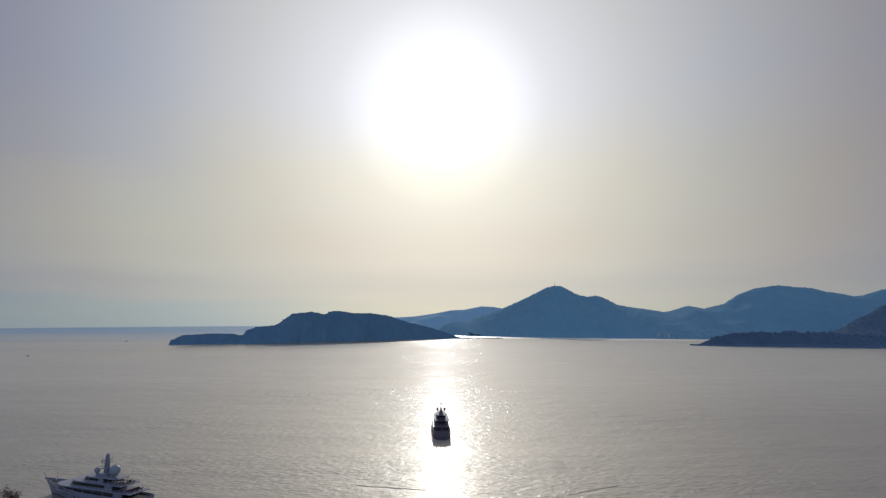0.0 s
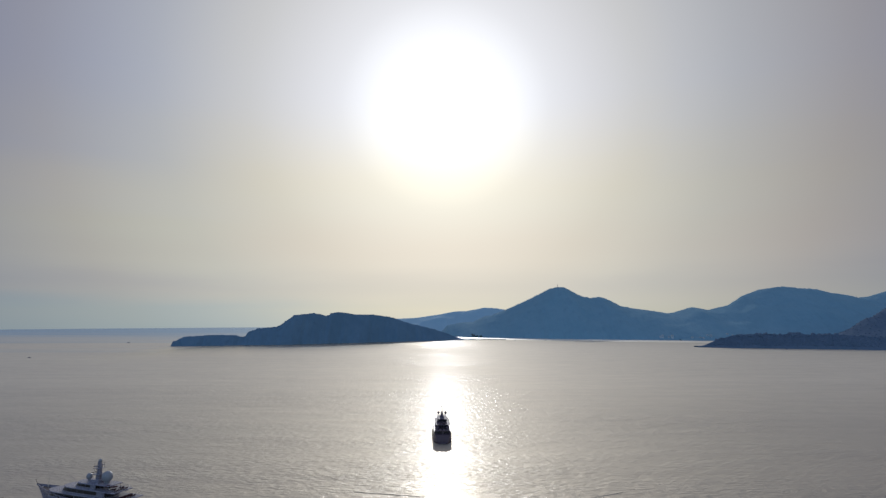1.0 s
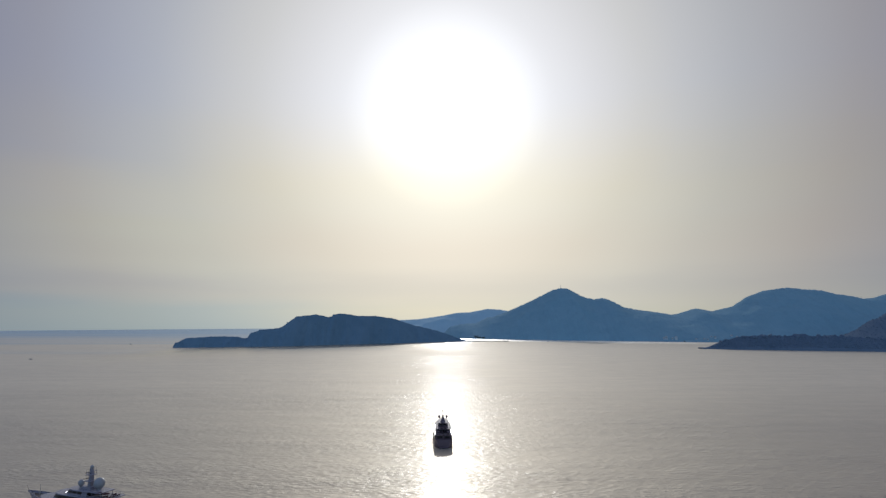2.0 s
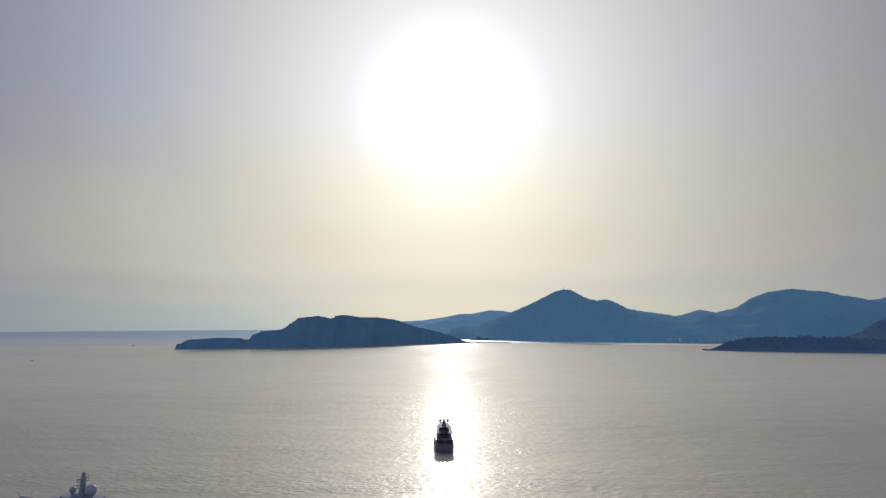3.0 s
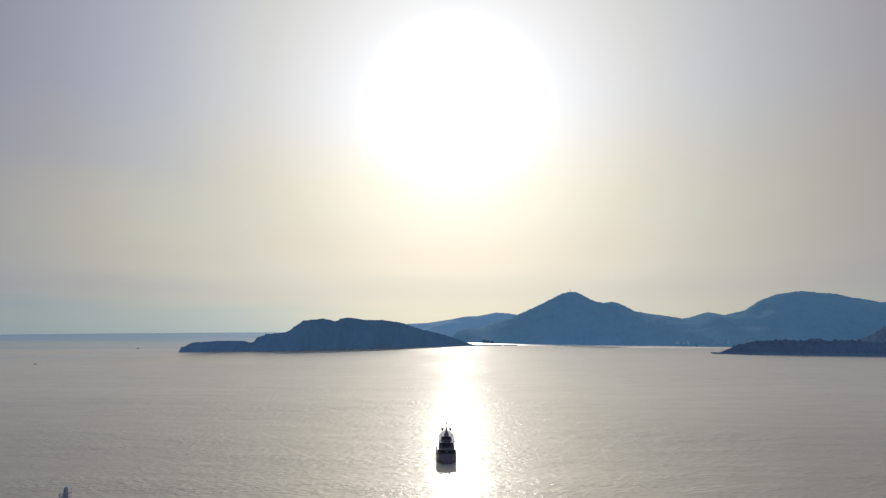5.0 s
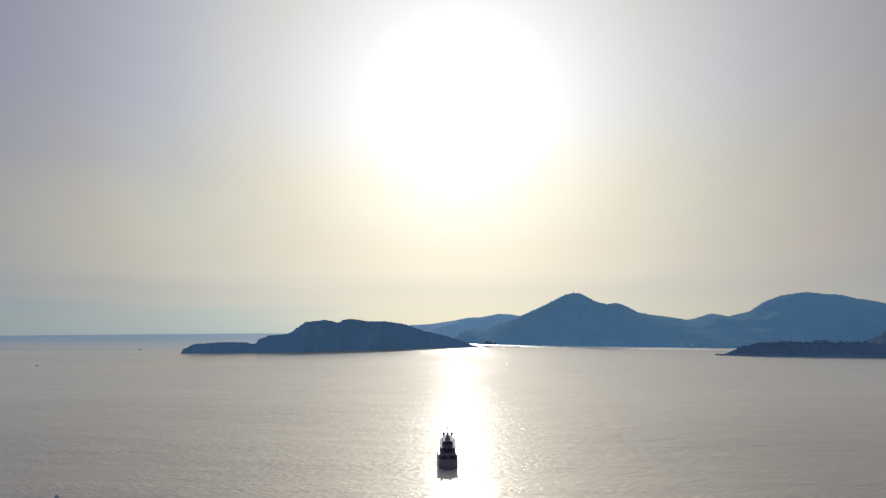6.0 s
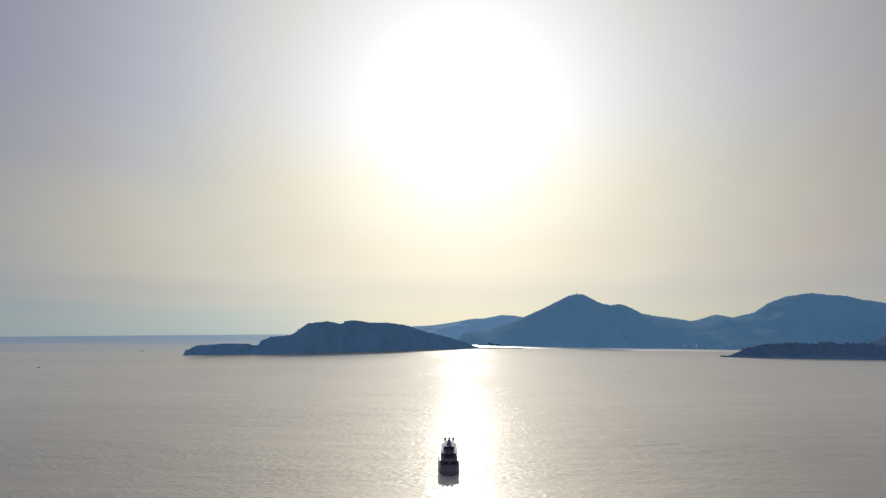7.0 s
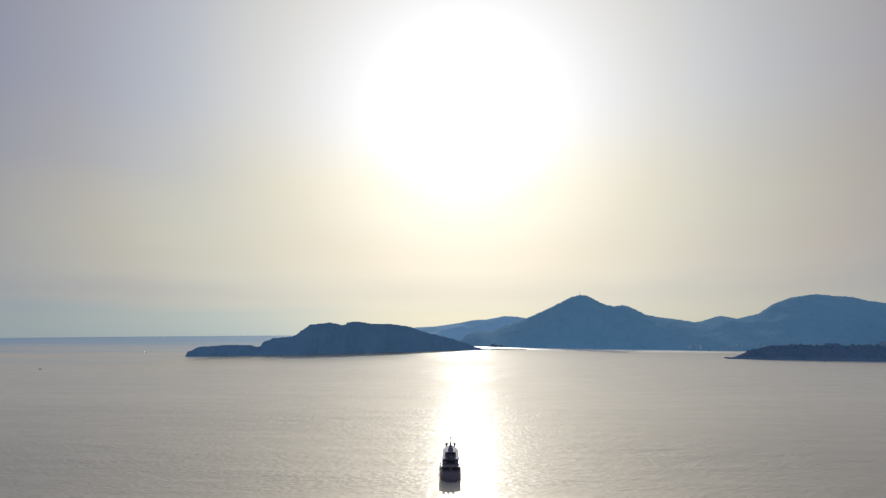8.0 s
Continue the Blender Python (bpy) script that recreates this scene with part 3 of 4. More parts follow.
def motorboat(at, turn, length, label="small white motor boat on the open water", wake=0):
    ob = thing("motorboat", pose(at[0], at[1], 0, 0, 0, turn), label, "boat", "small boats in the bay")
    bm = bmesh.new()
    hull_mesh(bm, length, length * 0.32, length * 0.13)
    part("hull", bm, HULL_SHADED_WHITE, ob)
    bm = bmesh.new()
    box(bm, length * 0.28, length * 0.62, -length * 0.11, length * 0.11, length * 0.13, length * 0.27, 0.05, (0.1, length * 0.1, 0.1, 0.1))
    part("cabin", bm, HULL_SHADED_WHITE, ob)
    bm = bmesh.new()
    box(bm, length * 0.40, length * 0.605, -length * 0.115, length * 0.115, length * 0.19, length * 0.24, 0, (0, length * 0.04, 0.03, 0.03))
    part("windscreen", bm, TINT, ob)
    bm = bmesh.new()
    rod(bm, (length * 0.3, 0, length * 0.26), (length * 0.27, 0, length * 0.5), 0.06, 0.04, 6)
    part("mast", bm, STEEL, ob)
    bm = bmesh.new()
    box(bm, -length * 0.06, 0.02, -length * 0.05, length * 0.05, -0.1, length * 0.16, 0.04)
    part("outboard_motor", bm, DARK, ob)
    return ob


motorboat((-677, 1071), 180, 5)
motorboat((-821, 1621), 10, 7, "small motor boat drawing a long wake")
motorboat((-14, 1730), 95, 6, "small dark boat in the sun glitter")
motorboat((619, 1872), 170, 6)
motorboat((634, 1866), 20, 5)
motorboat((705, 1862), 150, 6)
motorboat((705, 1318), 185, 5, "small motor boat with a foaming wake")
motorboat((200, 1760), 185, 4)
motorboat((290, 1790), 170, 4)


def wake(points, width, label):
    """Low ridges of disturbed water along a line, left by a boat."""
    verts, faces = [], []
    r = random.Random(len(points))
    n = 60
    for i in range(n + 1):
        t = i / n * (len(points) - 1)
        k = min(int(t), len(points) - 2)
        a, b = Vector(points[k]), Vector(points[k + 1])
        p = a + (b - a) * (t - k)
        d = (b - a).normalized()
        side = Vector((-d.y, d.x))
        w = width * (0.5 + 0.5 * r.random()) * min(1, 6 * (1 - i / n), 6 * i / n + 0.1)
        verts += [(p.x - side.x * w, p.y - side.y * w, 0.02), (p.x, p.y, 0.10 + 0.10 * r.random()), (p.x + side.x * w, p.y + side.y * w, 0.02)]
        if i:
            j = 3 * i
            faces += [(j - 3, j, j + 1, j - 2), (j - 2, j + 1, j + 2, j - 1)]
    ob = mesh_object("wake", verts, faces, SEA, smooth=True)
    tagged(ob, label, "wake", kind="stuff")


wake([(-824, 1607), (-920, 1660), (-1130, 1700), (-1480, 1690)], 5.0, "long low wake behind a boat")
wake([(-822, 1603), (-945, 1600), (-1180, 1560), (-1480, 1500)], 4.0, "long low wake behind a boat")
wake([(714, 1319), (770, 1318), (850, 1304), (950, 1276)], 2.5, "low wake along the headland")
wake([(-30, 343), (-22, 341.2), (-14, 339.6), (-3, 337)], 0.2, "thin line of disturbed water")
wake([(40, 326), (50, 331), (60, 337), (72, 343)], 0.4, "thin line of disturbed water")


# ---- motor yachts ----
def outline(x0, x1, w, nose, n=10):
    """Half of a deckhouse's plan, from the middle of its back edge round one side to the tip of its nose."""
    pts = [(x0, 0.0), (x0, w * 0.6), (x0 + 0.15, w * 0.92), (x0 + 0.6, w)]
    steps = max(2, int((x1 - nose - x0) / 3))
    pts += [(x0 + 0.6 + (x1 - nose - x0 - 0.6) * i / steps, w) for i in range(1, steps + 1)]
    pts += [(x1 - nose + nose * math.sin(a), w * math.cos(a) ** 0.8) for a in (math.pi / 2 * i / n for i in range(1, n))]
    return pts + [(x1, 0.0)]


def ring(half):
    return half + [(x, -y) for x, y in half[-2:0:-1]]


def prism(bm, half, z0, z1, rake=0.0, inset=0.0, lift=0.0):
    """A closed body over a plan; rake slopes the nose back, inset draws the top in, lift raises it forward."""
    base = ring(half)
    xa, xb = base[0][0], max(p[0] for p in base)
    low = [bm.verts.new((x, y, z0)) for x, y in base]
    top = []
    for x, y in base:
        f = (x - xa) / (xb - xa)
        top.append(bm.verts.new((x - rake * f ** 3, y - math.copysign(min(inset, abs(y)), y), z1 + lift * f)))
    n = len(base)
    bm.faces.new(low[::-1])
    bm.faces.new(top)
    for i in range(n):
        j = (i + 1) % n
        bm.faces.new((low[i], low[j], top[j], top[i]))


def along(half, s0, s1, n=4):
    """Points and outward ways along the outline between two lengths."""
    run = [0.0]
    for a, b in zip(half, half[1:]):
        run.append(run[-1] + math.hypot(b[0] - a[0], b[1] - a[1]))
    out = []
    for i in range(n + 1):
        s = min(max(s0 + (s1 - s0) * i / n, 0), run[-1] - 1e-4)
        k = next(j for j in range(len(run) - 1) if run[j + 1] > s)
        t = (s - run[k]) / (run[k + 1] - run[k])
        a, b = Vector(half[k]), Vector(half[k + 1])
        d = (b - a).normalized()
        out.append((a + (b - a) * t, Vector((-d.y, d.x))))
    return out, run[-1]


def panes(house, half, z0, z1, rake, height, inset, size, gap, skip=2.5, end=None):
    """Window panes set 4 cm proud of a deckhouse's sides and front, each a part of its own."""
    _, total = along(half, 0, 1)
    end = total - 0.4 if end is None else end
    s, xa, xb = skip, half[0][0], half[-1][0]
    while s + size < end:
        pts, _ = along(half, s, s + size)
        for side in (1, -1):
            bm = bmesh.new()
            rows = []
            for p, n in pts:
                f = (p.x - xa) / (xb - xa)
                row = []
                for z, o in ((z0, 0.05), (z1, 0.05), (z1, -0.06), (z0, -0.06)):
                    h = (z - height[0]) / (height[1] - height[0])
                    row.append(bm.verts.new((p.x + n.x * o - rake * f ** 3 * h, side * (p.y + n.y * o - min(inset, p.y) * h), z)))
                rows.append(row)
            for a, b in zip(rows, rows[1:]):
                for j in range(4):
                    bm.faces.new((a[j], a[(j + 1) % 4], b[(j + 1) % 4], b[j]))
            bm.faces.new(rows[0])
            bm.faces.new(rows[-1])
            part("window", bm, TINT, house)
        s += size + gap


def handrail(boat, half, z, height=1.05, step=2.0, skip=0.0, lift=0.0):
    _, total = along(half, 0, 1)
    xa, xb = half[0][0], half[-1][0]
    n = max(3, int((total - skip) / step))
    bm = bmesh.new()
    spots = []
    for side in (1, -1):
        last = None
        for i in range(n + 1):
            (p, _), *_r = along(half, skip + (total - skip) * i / n, skip + (total - skip) * i / n + 0.01, 1)[0]
            q = Vector((p.x, side * p.y, z + height + lift * (p.x - xa) / (xb - xa)))
            spots.append(q)
            if last:
                rod(bm, last, q, 0.035, 0.035, 5)
                rod(bm, last - Vector((0, 0, 0.45)), q - Vector((0, 0, 0.45)), 0.02, 0.02, 4)
            last = q
    rail = part("handrail", bm, STEEL, boat)
    post = bmesh.new()
    rod(post, (0, 0, -height), (0, 0, 0), 0.03, 0.03, 5)
    me = bpy.data.meshes.new("stanchion")
    post.to_mesh(me)
    post.free()
    me.materials.append(STEEL)
    for q in spots:
        o = new("stanchion", me)
        o.parent = rail
        o.location = q


def big_hull(boat, length, beam, freeboard, bow_rise, paint, stern=0.88, n=40, tuck=0.28):
    """Hull with flared bow, bulwark and boot top, stern at x = 0."""
    rows = []
    for i in range(n + 1):
        s = i / n
        fore = max(0.0, (s - 0.52) / 0.48)
        half = beam / 2 * (stern + (1 - stern) * min(1.0, s / 0.3) ** 0.7) * (1 - fore ** 2.6)
        wl = beam / 2 * (stern + (1 - stern) * min(1.0, s / 0.3)) * max(0.0, 1 - max(0.0, (s - 0.42) / 0.5) ** 1.9)
        round_off = max(0.0, 1 - s / 0.08)
        half, wl = half * (1 - 0.12 * round_off ** 2), wl * (1 - tuck * round_off)
        top = freeboard + bow_rise * max(0.0, (s - 0.35) / 0.65) ** 1.7
        x = length * 0.90 * s
        over = length * 0.10 * s ** 3
        rows.append([(x, 0.0, -2.4 + 1.6 * s ** 4), (x, wl * 0.7, -1.6 + s ** 4), (x + over * 0.15, wl, 0.0), (x + over * 0.22, wl + (half - wl) * 0.08, 0.5),
                     (x + over * 0.45, wl + (half - wl) * 0.35, top * 0.42), (x + over * 0.75, wl + (half - wl) * 0.72, top * 0.75), (x + over, half, top)])

    def sheet(lo, hi, name, mat, label=""):
        bm = bmesh.new()
        for side in (1, -1):
            vs = [[bm.verts.new((x, side * y, z)) for x, y, z in r[lo:hi + 1]] for r in rows]
            for a, b in zip(vs, vs[1:]):
                for j in range(hi - lo):
                    bm.faces.new((a[j], a[j + 1], b[j + 1], b[j]))
        bmesh.ops.remove_doubles(bm, verts=bm.verts, dist=0.002)
        return bm

    bm = sheet(3, 6, "hull", paint)
    back = [(0, y, z) for _, y, z in rows[0][3:]] + [(0, -y, z) for _, y, z in rows[0][3:][::-1]]
    bm.faces.new([bm.verts.new(p) for p in back])
    bmesh.ops.remove_doubles(bm, verts=bm.verts, dist=0.002)
    hull = part("hull", bm, paint, boat, smooth=False)
    bm = sheet(0, 3, "bottom", ANTIFOUL)
    back = [(0, y, z) for _, y, z in rows[0][:4]] + [(0, -y, z) for _, y, z in rows[0][1:4][::-1]]
    bm.faces.new([bm.verts.new(p) for p in back])
    part("bottom", bm, ANTIFOUL, hull, "dark red boot top")
    bm = bmesh.new()
    edge = [(r[-1][0], max(0.0, r[-1][1] - 0.25), r[-1][2] - 0.9) for r in rows]
    left = [bm.verts.new(p) for p in edge]
    right = [bm.verts.new((x, -y, z)) for x, y, z in edge]
    for i in range(n):
        bm.faces.new((left[i], left[i + 1], right[i + 1], right[i]))
    bmesh.ops.remove_doubles(bm, verts=bm.verts, dist=0.002)
    part("deck", bm, TEAK, boat, "planked teak deck")
    bm = bmesh.new()
    for side in (1, -1):
        for a, b in zip(rows, rows[1:]):
            (xa, ya, za), (xb, yb, zb) = a[-1], b[-1]
            q = [bm.verts.new(p) for p in ((xa, side * ya, za), (xb, side * yb, zb), (xb, side * max(0, yb - 0.25), zb + 0.04), (xa, side * max(0, ya - 0.25), za + 0.04))]
            bm.faces.new(q)
            q2 = [bm.verts.new(p) for p in ((xa, side * max(0, ya - 0.25), za + 0.04), (xb, side * max(0, yb - 0.25), zb + 0.04), (xb, side * max(0, yb - 0.25), zb - 0.9), (xa, side * max(0, ya - 0.25), za - 0.9))]
            bm.faces.new(q2)
    bmesh.ops.remove_doubles(bm, verts=bm.verts, dist=0.002)
    part("bulwark", bm, paint, boat)
    return rows, hull


def portholes(hull, rows, places, z, w, h):
    """Dark hull windows on both sides."""
    for s in places:
        i = s * (len(rows) - 1)
        a = int(i)
        for side in (1, -1):
            bm = bmesh.new()
            q = []
            for k, f in ((0, 0.0), (1, w / (rows[a + 1][4][0] - rows[a][4][0]))):
                for dz in (0, h):
                    zz = z + dz
                    pts = [np.array(rows[a][j]) * (1 - f) + np.array(rows[a + 1][j]) * f for j in range(3, 7)]
                    y = np.interp(zz, [p[2] for p in pts], [p[1] for p in pts])
                    x = np.interp(zz, [p[2] for p in pts], [p[0] for p in pts])
                    q.append((x, side * (y + 0.05), zz))
                    q.append((x, side * (y - 0.10), zz))
            v = [bm.verts.new(p) for p in q]
            for f in ((0, 2, 6, 4), (1, 5, 7, 3), (0, 4, 5, 1), (2, 3, 7, 6), (0, 1, 3, 2), (4, 6, 7, 5)):
                bm.faces.new([v[j] for j in f])
            part("porthole", bm, TINT, hull)


def radome(boat, at, r, stalk=0.8, paint=DOME, label="white satellite dome"):
    """A round dome of true radius r on a short pedestal."""
    sx, sy, sz = boat.scale
    bm = bmesh.new()
    ball(bm, (0, 0, 0), r, 1.05, 24)
    bm.transform(Matrix.Translation((at[0], at[1], at[2] + stalk + r * 0.85 / sz)) @ Matrix.Diagonal((1 / sx, 1 / sy, 1 / sz, 1)))
    dome = part("radome", bm, paint, boat, label, smooth=True)
    bm = bmesh.new()
    rod(bm, at, (at[0], at[1], at[2] + stalk + r * 0.2 / sz), r * 0.5, r * 0.68, 14)
    part("pedestal", bm, paint, dome)


def lounger(boat, x, y, z, turn=0.0):
    m = pose(x, y, z, 0, 0, turn)
    bm = bmesh.new()
    box(bm, -1.0, 1.0, -0.4, 0.4, 0.25, 0.45, 0.05)
    box(bm, 0.55, 1.05, -0.4, 0.4, 0.4, 0.95, 0.05, (0.3, -0.2, 0, 0))
    bm.transform(m)
    pad = part("lounger", bm, CUSHION, boat, "red-brown cushioned lounger")
    bm = bmesh.new()
    for sx in (-0.85, 0.85):
        for sy in (-0.32, 0.32):
            rod(bm, (sx, sy, 0), (sx, sy, 0.28), 0.05, 0.05, 6)
    bm.transform(m)
    part("leg_frame", bm, STEEL, pad)


def tier(boat, x0, x1, w, nose, z0, z1, rake, inset, paint, glass, size=2.6, gap=0.35, skip=3.0, roof=(1.0, 0.6, 0.5)):
    """One storey: house, its panes, and the deck slab above that overhangs it."""
    half = outline(x0, x1, w, nose)
    bm = bmesh.new()
    prism(bm, half, z0, z1, rake, inset)
    house = part("deckhouse", bm, paint, boat)
    if glass:
        panes(house, half, z0 + glass[0] * (z1 - z0), z0 + glass[1] * (z1 - z0), rake, (z0, z1), inset, size, gap, skip)
    aft, side, front = roof
    slab = outline(x0 - aft, x1 - rake + front, w + side, nose)
    bm = bmesh.new()
    prism(bm, slab, z1, z1 + 0.28, 0.15, 0.12)
    part("deck_slab", bm, paint, boat)
    return half, slab


def white_yacht(m):
    boat = thing("motor_yacht", m, "large white motor yacht with domed mast, at anchor", "yacht", "anchored motor yachts")
    boat.scale = (0.83, 0.80, 0.72)
    L = 60.0
    rows, hull = big_hull(boat, L, 11.4, 5.0, 2.9, HULL_SHADED_WHITE)
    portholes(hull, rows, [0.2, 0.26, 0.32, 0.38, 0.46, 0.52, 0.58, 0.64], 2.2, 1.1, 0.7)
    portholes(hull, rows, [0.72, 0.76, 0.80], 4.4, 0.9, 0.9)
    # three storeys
    tier(boat, 9, 50, 4.8, 8, 4.1, 7.0, 1.6, 0.15, HULL_SHADED_WHITE, (0.30, 0.86), 5.5, 0.45, 9.0, (6.0, 0.6, 0.8))
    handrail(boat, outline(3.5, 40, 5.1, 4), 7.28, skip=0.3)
    tier(boat, 15, 42, 4.4, 7, 7.28, 9.9, 2.0, 0.2, HULL_SHADED_WHITE, (0.26, 0.86), 3.6, 0.14, 8.0, (6.5, 0.5, 0.4))
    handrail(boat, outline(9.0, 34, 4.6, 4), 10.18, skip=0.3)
    tier(boat, 21, 34.5, 3.6, 5, 10.18, 12.3, 1.8, 0.25, HULL_SHADED_WHITE, (0.30, 0.82), 2.6, 0.25, 6.0, (0.6, 0.3, 0.2))
    # hard top over the sun deck, on posts
    bm = bmesh.new()
    prism(bm, outline(13.0, 22.5, 3.7, 2.5), 12.35, 12.62, 0.1, 0.15)
    top = part("hard_top", bm, HULL_SHADED_WHITE, boat)
    for x, y in ((13.8, 3.0), (13.8, -3.0), (18, 3.3), (18, -3.3)):
        bm = bmesh.new()
        rod(bm, (x, y, 10.18), (x + 0.3, y * 0.97, 12.36), 0.12, 0.10, 8)
        part("post", bm, HULL_SHADED_WHITE, top)
    # dark panels added aft, standing in for the shade under the overhangs
    for x, w, z0, z1 in ((20.75, 2.9, 10.25, 12.2), (14.75, 3.6, 7.35, 9.8), (8.75, 3.9, 4.2, 6.9)):
        bm = bmesh.new()
        box(bm, x, x + 0.3, -w, w, z0, z1, 0.02)
        part("aft_shade_panel", bm, TINT, boat, "dark glass panel standing for the shade under the overhang")
    # mast tower
    bm = bmesh.new()
    box(bm, 20.6, 26.4, -2.2, 2.2, 12.5, 14.0, 0.15, (0.3, 1.2, 0.2, 0.2))
    box(bm, 22.0, 24.0, -0.85, 0.85, 13.9, 21.0, 0.12, (0.25, 0.65, 0.3, 0.3))
    box(bm, 21.2, 25.2, -1.9, 1.9, 16.2, 16.45, 0.05)
    box(bm, 21.4, 24.9, -1.6, 1.6, 19.0, 19.2, 0.05)
    box(bm, 22.4, 23.6, -0.6, 0.6, 20.9, 22.2, 0.1, (0.1, 0.1, 0.1, 0.1))
    mast = part("mast", bm, HULL_SHADED_WHITE, boat, "white raked mast tower")
    for z, r, x in ((16.8, 1.9, 24.0), (19.6, 1.6, 23.6)):
        bm = bmesh.new()
        box(bm, x - 0.3, x + 1.1, -0.12, 0.12, z, z + 0.12)
        box(bm, x + 0.95, x + 1.25, -r, r, z + 0.25, z + 0.45, 0.04)
        part("radar_scanner", bm, DARK, mast)
    bm = bmesh.new()
    box(bm, 22.8, 23.2, -2.6, 2.6, 20.2, 20.4, 0.03)
    part("spreader", bm, HULL_SHADED_WHITE, mast)
    for y in (-2.4, -1.4, 1.4, 2.4):
        bm = bmesh.new()
        rod(bm, (23, y, 18.6), (23, y, 22.0), 0.05, 0.03, 6)
        part("antenna", bm, DARK, mast)
    bm = bmesh.new()
    ball(bm, (22.8, 0, 22.6), 0.75, 1.25, 16)
    part("top_dome", bm, DOME, mast, "grey dome on the mast top", smooth=True)
    radome(boat, (18.2, 0.0, 12.6), 1.8, 0.9)
    radome(boat, (28.4, 0.0, 12.55), 1.05, 0.9)
    # fore deck
    bm = bmesh.new()
    rod(bm, (52.5, 0, 6.2), (52.5, 0, 11.4), 0.10, 0.05, 8)
    part("signal_pole", bm, STEEL, boat)
    bm = bmesh.new()
    rod(bm, (59.4, 0, 7.7), (60.6, 0, 9.6), 0.07, 0.05, 8)
    ball(bm, (60.65, 0, 9.7), 0.16, 1.0, 8)
    part("jackstaff", bm, DARK, boat)
    for y in (-1.3, 1.3):
        bm = bmesh.new()
        rod(bm, (54.5, y, 6.3), (54.5, y, 7.4), 0.45, 0.38, 12)
        part("windlass", bm, STEEL, boat)
    bm = bmesh.new()
    box(bm, 46.5, 50.5, -1.6, 1.6, 5.9, 7.0, 0.15, (0.2, 0.5, 0.2, 0.2))
    part("deck_locker", bm, PALE, boat)
    for x, y, z in ((6, 2.4, 7.28), (6, -2.4, 7.28), (10.5, 2.2, 10.18), (10.5, 0, 10.18), (10.5, -2.2, 10.18), (13, 1.2, 10.18), (12.6, -2.4, 10.18), (5.5, 0, 7.28)):
        lounger(boat, x, y, z, 180)
    for x in (11.2, 14.4):
        bm = bmesh.new()
        bmesh.ops.create_cone(bm, cap_ends=True, segments=12, radius1=1.5, radius2=0.1, depth=0.5, matrix=Matrix.Translation((x, 2.6, 12.6)))
        sunshade = part("parasol", bm, CUSHION, boat, "dark red deck parasol")
        bm = bmesh.new()
        rod(bm, (x, 2.6, 10.18), (x, 2.6, 12.5), 0.05, 0.05, 6)
        part("pole", bm, STEEL, sunshade)
    bm = bmesh.new()
    box(bm, 15.0, 18.0, -1.3, 1.3, 10.9, 11.0, 0.03)
    tab = part("table", bm, TEAK, boat)
    bm = bmesh.new()
    rod(bm, (16.5, 0, 10.18), (16.5, 0, 10.92), 0.25, 0.18, 10)
    part("table_foot", bm, STEEL, tab)
    bm = bmesh.new()
    box(bm, 6.8, 8.2, -3.2, 3.2, 7.28, 8.1, 0.12, (0, 0.3, 0.1, 0.1))
    part("sofa", bm, CUSHION, boat, "red-brown deck sofa")
    bm = bmesh.new()
    box(bm, -3.2, 0.05, -4.4, 4.4, 0.35, 0.75, 0.1)
    part("swim_platform", bm, TEAK, boat)
    bm = bmesh.new()
    rod(bm, (0.3, 0, 5.0), (-1.2, 0, 8.2), 0.06, 0.04, 6)
    part("ensign_staff", bm, STEEL, boat)
    return boat


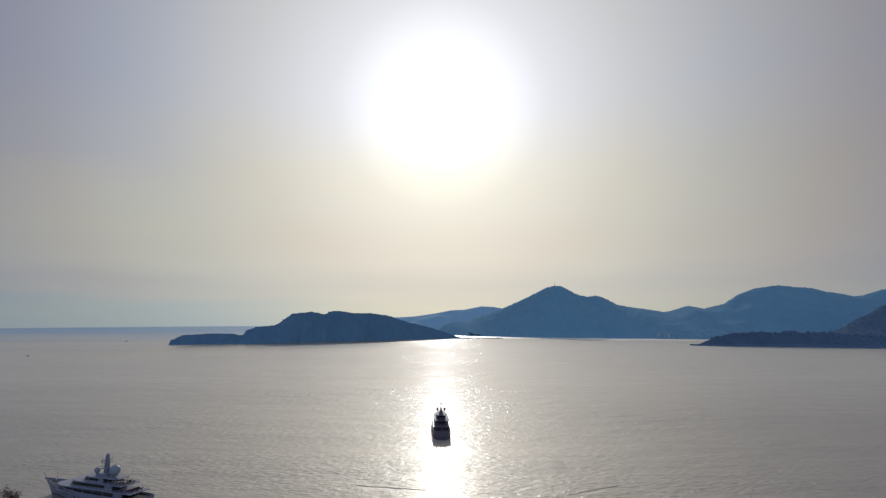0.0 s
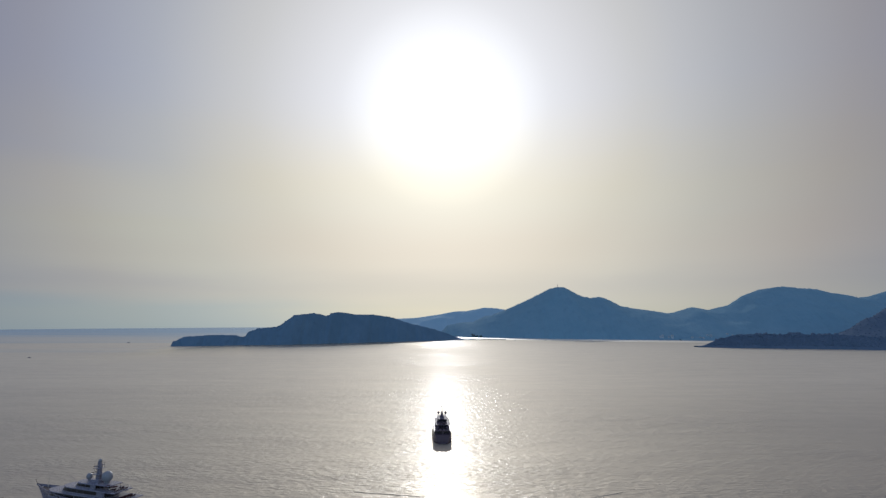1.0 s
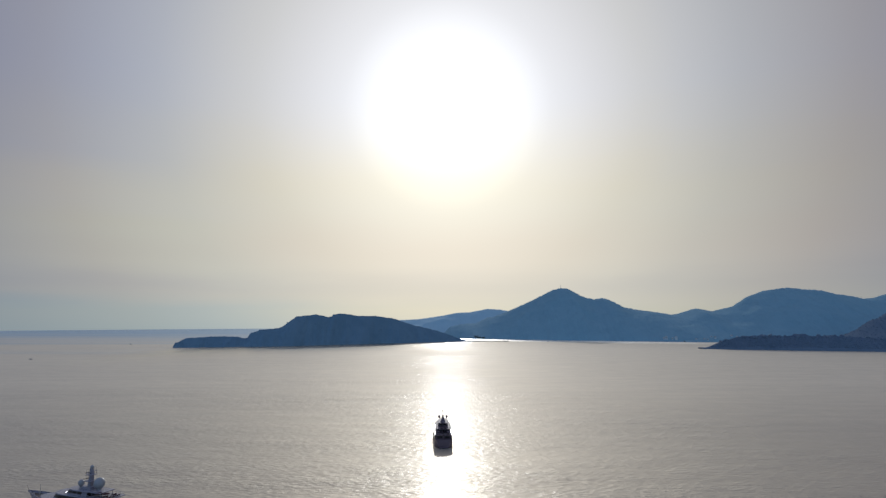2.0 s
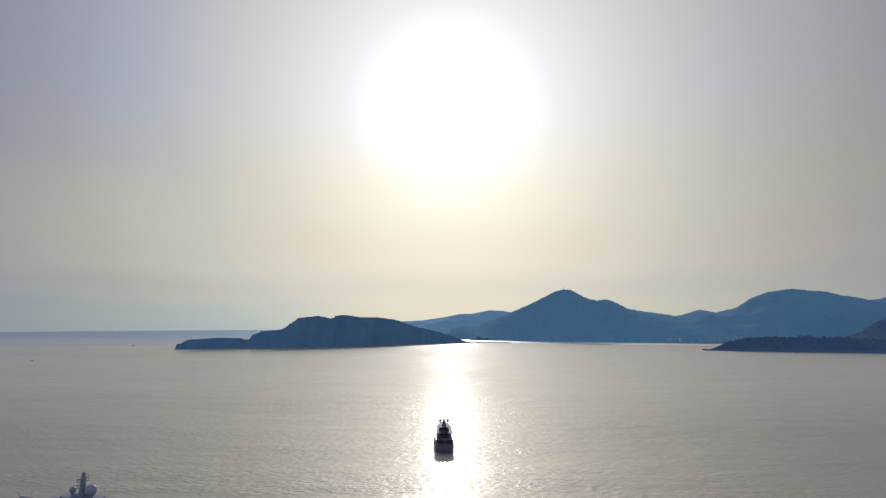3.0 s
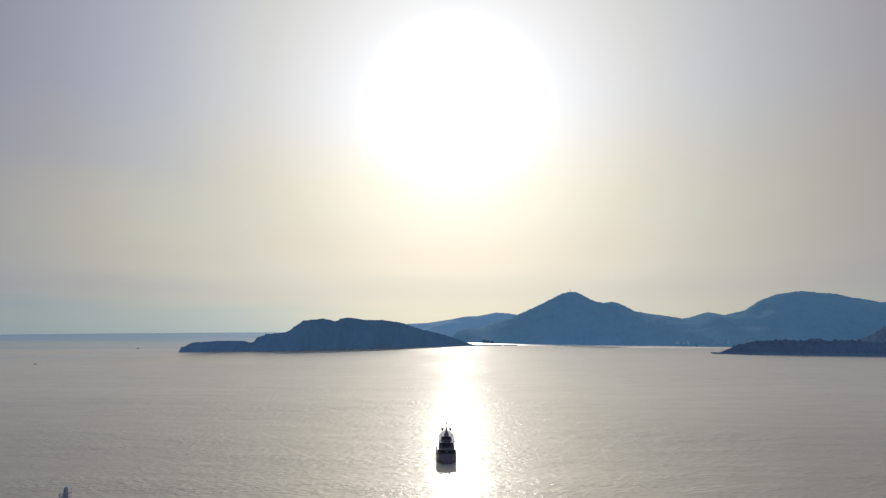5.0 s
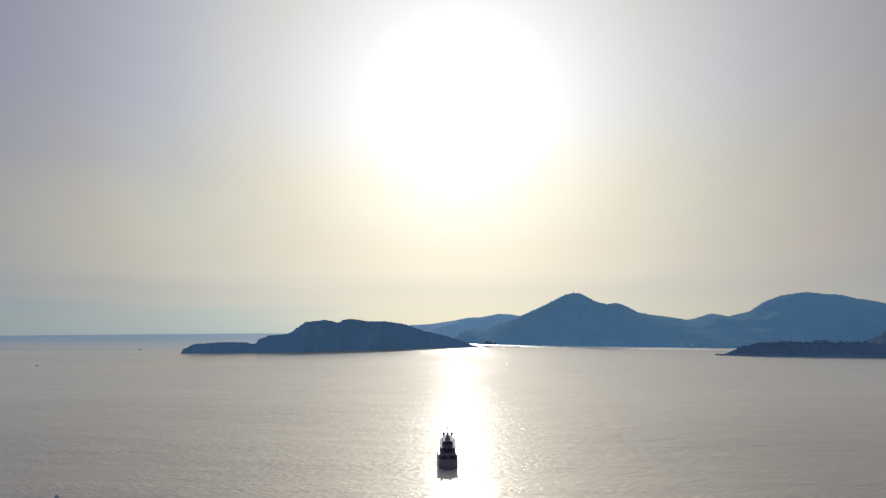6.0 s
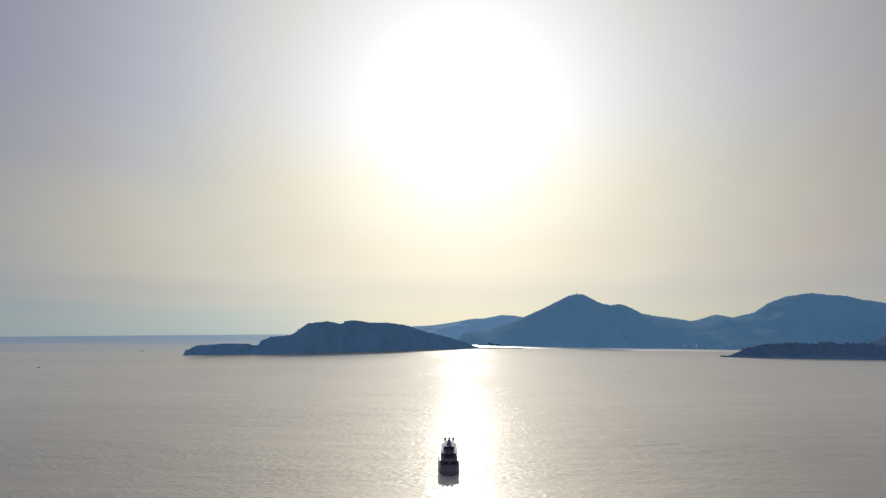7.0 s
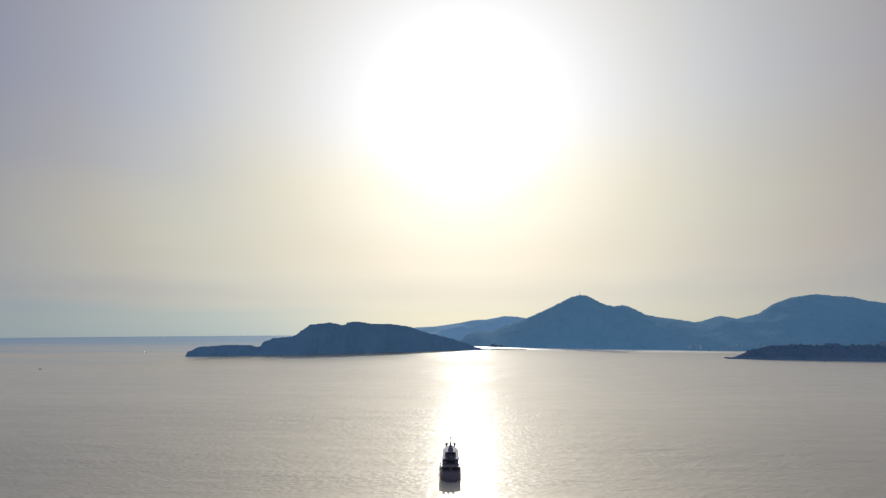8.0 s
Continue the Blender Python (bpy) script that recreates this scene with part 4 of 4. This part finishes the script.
def dark_yacht(m):
    boat = thing("motor_yacht", m, "dark-hulled motor yacht seen against the sun glitter", "yacht", "anchored motor yachts")
    boat.scale = (0.84, 0.81, 0.78)
    L = 56.0
    rows, hull = big_hull(boat, L, 12.2, 5.6, 2.4, HULL_NAVY, stern=0.93, tuck=0.42)
    portholes(hull, rows, [0.2, 0.28, 0.36, 0.44, 0.52, 0.60], 2.6, 1.0, 0.7)
    bm = bmesh.new()
    box(bm, -0.12, 0.03, -3.6, 3.6, 1.2, 4.6, 0.05)
    part("transom_door", bm, HULL_NAVY, boat)
    bm = bmesh.new()
    box(bm, -2.2, -0.08, -3.0, 3.0, 0.3, 0.7, 0.12, (0.3, 0, 0.3, 0.3))
    part("swim_platform", bm, HULL_NAVY, boat)
    for y in (-2.4, 0.0, 2.4):
        bm = bmesh.new()
        rod(bm, (-2.3, y, -0.9), (-2.3, y, 0.55), 0.28, 0.28, 8)
        part("fender", bm, DARK, boat)
    for y in (-4.6, 4.6):
        bm = bmesh.new()
        for k in range(7):
            box(bm, 0.2 + 0.45 * k, 0.75 + 0.45 * k, y - 0.55, y + 0.55, 0.7 + 0.68 * k, 0.86 + 0.68 * k)
        part("stair", bm, TEAK, boat)
    # main deck, closed aft by dark doors
    tier(boat, 3.2, 45, 5.2, 7, 4.7, 7.9, 1.2, 0.1, HULL_NAVY, (0.35, 0.82), 3.0, 0.4, 1.0, (2.6, 0.75, 0.5))
    handrail(boat, outline(0.9, 40, 5.6, 4), 8.18, skip=0.2)
    tier(boat, 11, 39, 4.3, 6, 8.18, 10.7, 1.6, 0.2, SHELL_GREY, (0.22, 0.85), 2.4, 0.3, 0.5, (4.0, 0.7, 0.4))
    handrail(boat, outline(7.3, 33, 4.7, 4), 10.98, skip=0.2)
    tier(boat, 17, 33, 3.3, 5, 10.98, 13.2, 1.8, 0.55, SHELL_GREY, (0.25, 0.82), 1.8, 0.25, 0.5, (3.0, 0.1, 0.3))
    handrail(boat, outline(14.3, 27, 3.2, 3), 13.48, skip=0.2)
    for y in (-4.9, 4.9):
        for x, z in ((1.5, 8.18),):
            bm = bmesh.new()
            rod(bm, (x + 0.4, y * 0.97, z - 0.2), (x + 6.2, y * 0.88, z + 2.6), 0.22, 0.16, 8)
            part("wing_strut", bm, SHELL_GREY, boat)
    for x, y in ((24, 5.9), (30, 5.85), (18, 5.9)):
        bm = bmesh.new()
        rod(bm, (x, y + 0.35, 1.2), (x, y + 0.35, 3.4), 0.42, 0.42, 10)
        rod(bm, (x, y + 0.3, 3.4), (x, y - 0.2, 5.6), 0.05, 0.05, 5)
        part("fender", bm, DARK, boat)
    # tenders on the upper deck sides
    for y in (-3.4, 3.4):
        bm = bmesh.new()
        hull_mesh(bm, 5.0, 1.9, 0.9)
        bm.transform(pose(4.6, y, 8.75))
        t = part("tender", bm, SHELL_GREY, boat, "small grey tender on its chocks")
        bm = bmesh.new()
        box(bm, 5.2, 8.6, y - 0.35, y + 0.35, 8.18, 8.6)
        part("chock", bm, DARK, t)
    # mast with two domes
    bm = bmesh.new()
    box(bm, 16.5, 22.5, -1.7, 1.7, 13.4, 15.2, 0.2, (1.2, 1.4, 0.7, 0.7))
    box(bm, 18.7, 21.2, -0.9, 0.9, 15.1, 17.0, 0.12, (0.5, 0.7, 0.35, 0.35))
    box(bm, 19.6, 20.5, -0.45, 0.45, 16.5, 18.2, 0.08, (0.2, 0.2, 0.2, 0.2))
    mast = part("mast", bm, SHELL_GREY, boat)
    bm = bmesh.new()
    box(bm, 19.7, 20.3, -2.9, 2.9, 15.7, 15.95, 0.05)
    part("spreader", bm, SHELL_GREY, mast)
    radome(boat, (20, 2.5, 15.9), 0.62, 0.5, SHELL_GREY, "dark grey satellite dome")
    radome(boat, (20, -2.5, 15.9), 0.62, 0.5, SHELL_GREY, "dark grey satellite dome")
    bm = bmesh.new()
    rod(bm, (20, 0, 18.1), (20, 0, 21.6), 0.10, 0.05, 8)
    part("antenna", bm, DARK, mast)
    bm = bmesh.new()
    box(bm, 19.9, 20.1, -0.25, 0.25, 20.4, 21.3, 0.03)
    part("pennant", bm, DARK, mast)
    bm = bmesh.new()
    box(bm, 21.2, 21.5, -1.4, 1.4, 16.9, 17.1, 0.04)
    part("radar_scanner", bm, DARK, mast)
    for x, y in ((3.0, -2.5), (3.0, 0.0), (3.0, 2.5)):
        lounger(boat, x, y, 8.18, 180)
    bm = bmesh.new()
    box(bm, 8.2, 10.0, -2.2, 2.2, 10.98, 11.7, 0.1)
    part("sofa", bm, CUSHION, boat, "dark deck sofa")
    bm = bmesh.new()
    rod(bm, (0.5, 0, 5.6), (-0.9, 0, 8.4), 0.06, 0.04, 6)
    part("ensign_staff", bm, STEEL, boat)
    return boat


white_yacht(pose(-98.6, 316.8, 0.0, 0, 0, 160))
dark_yacht(pose(3.2, 428.5, 0.0, 0, 0, 92))
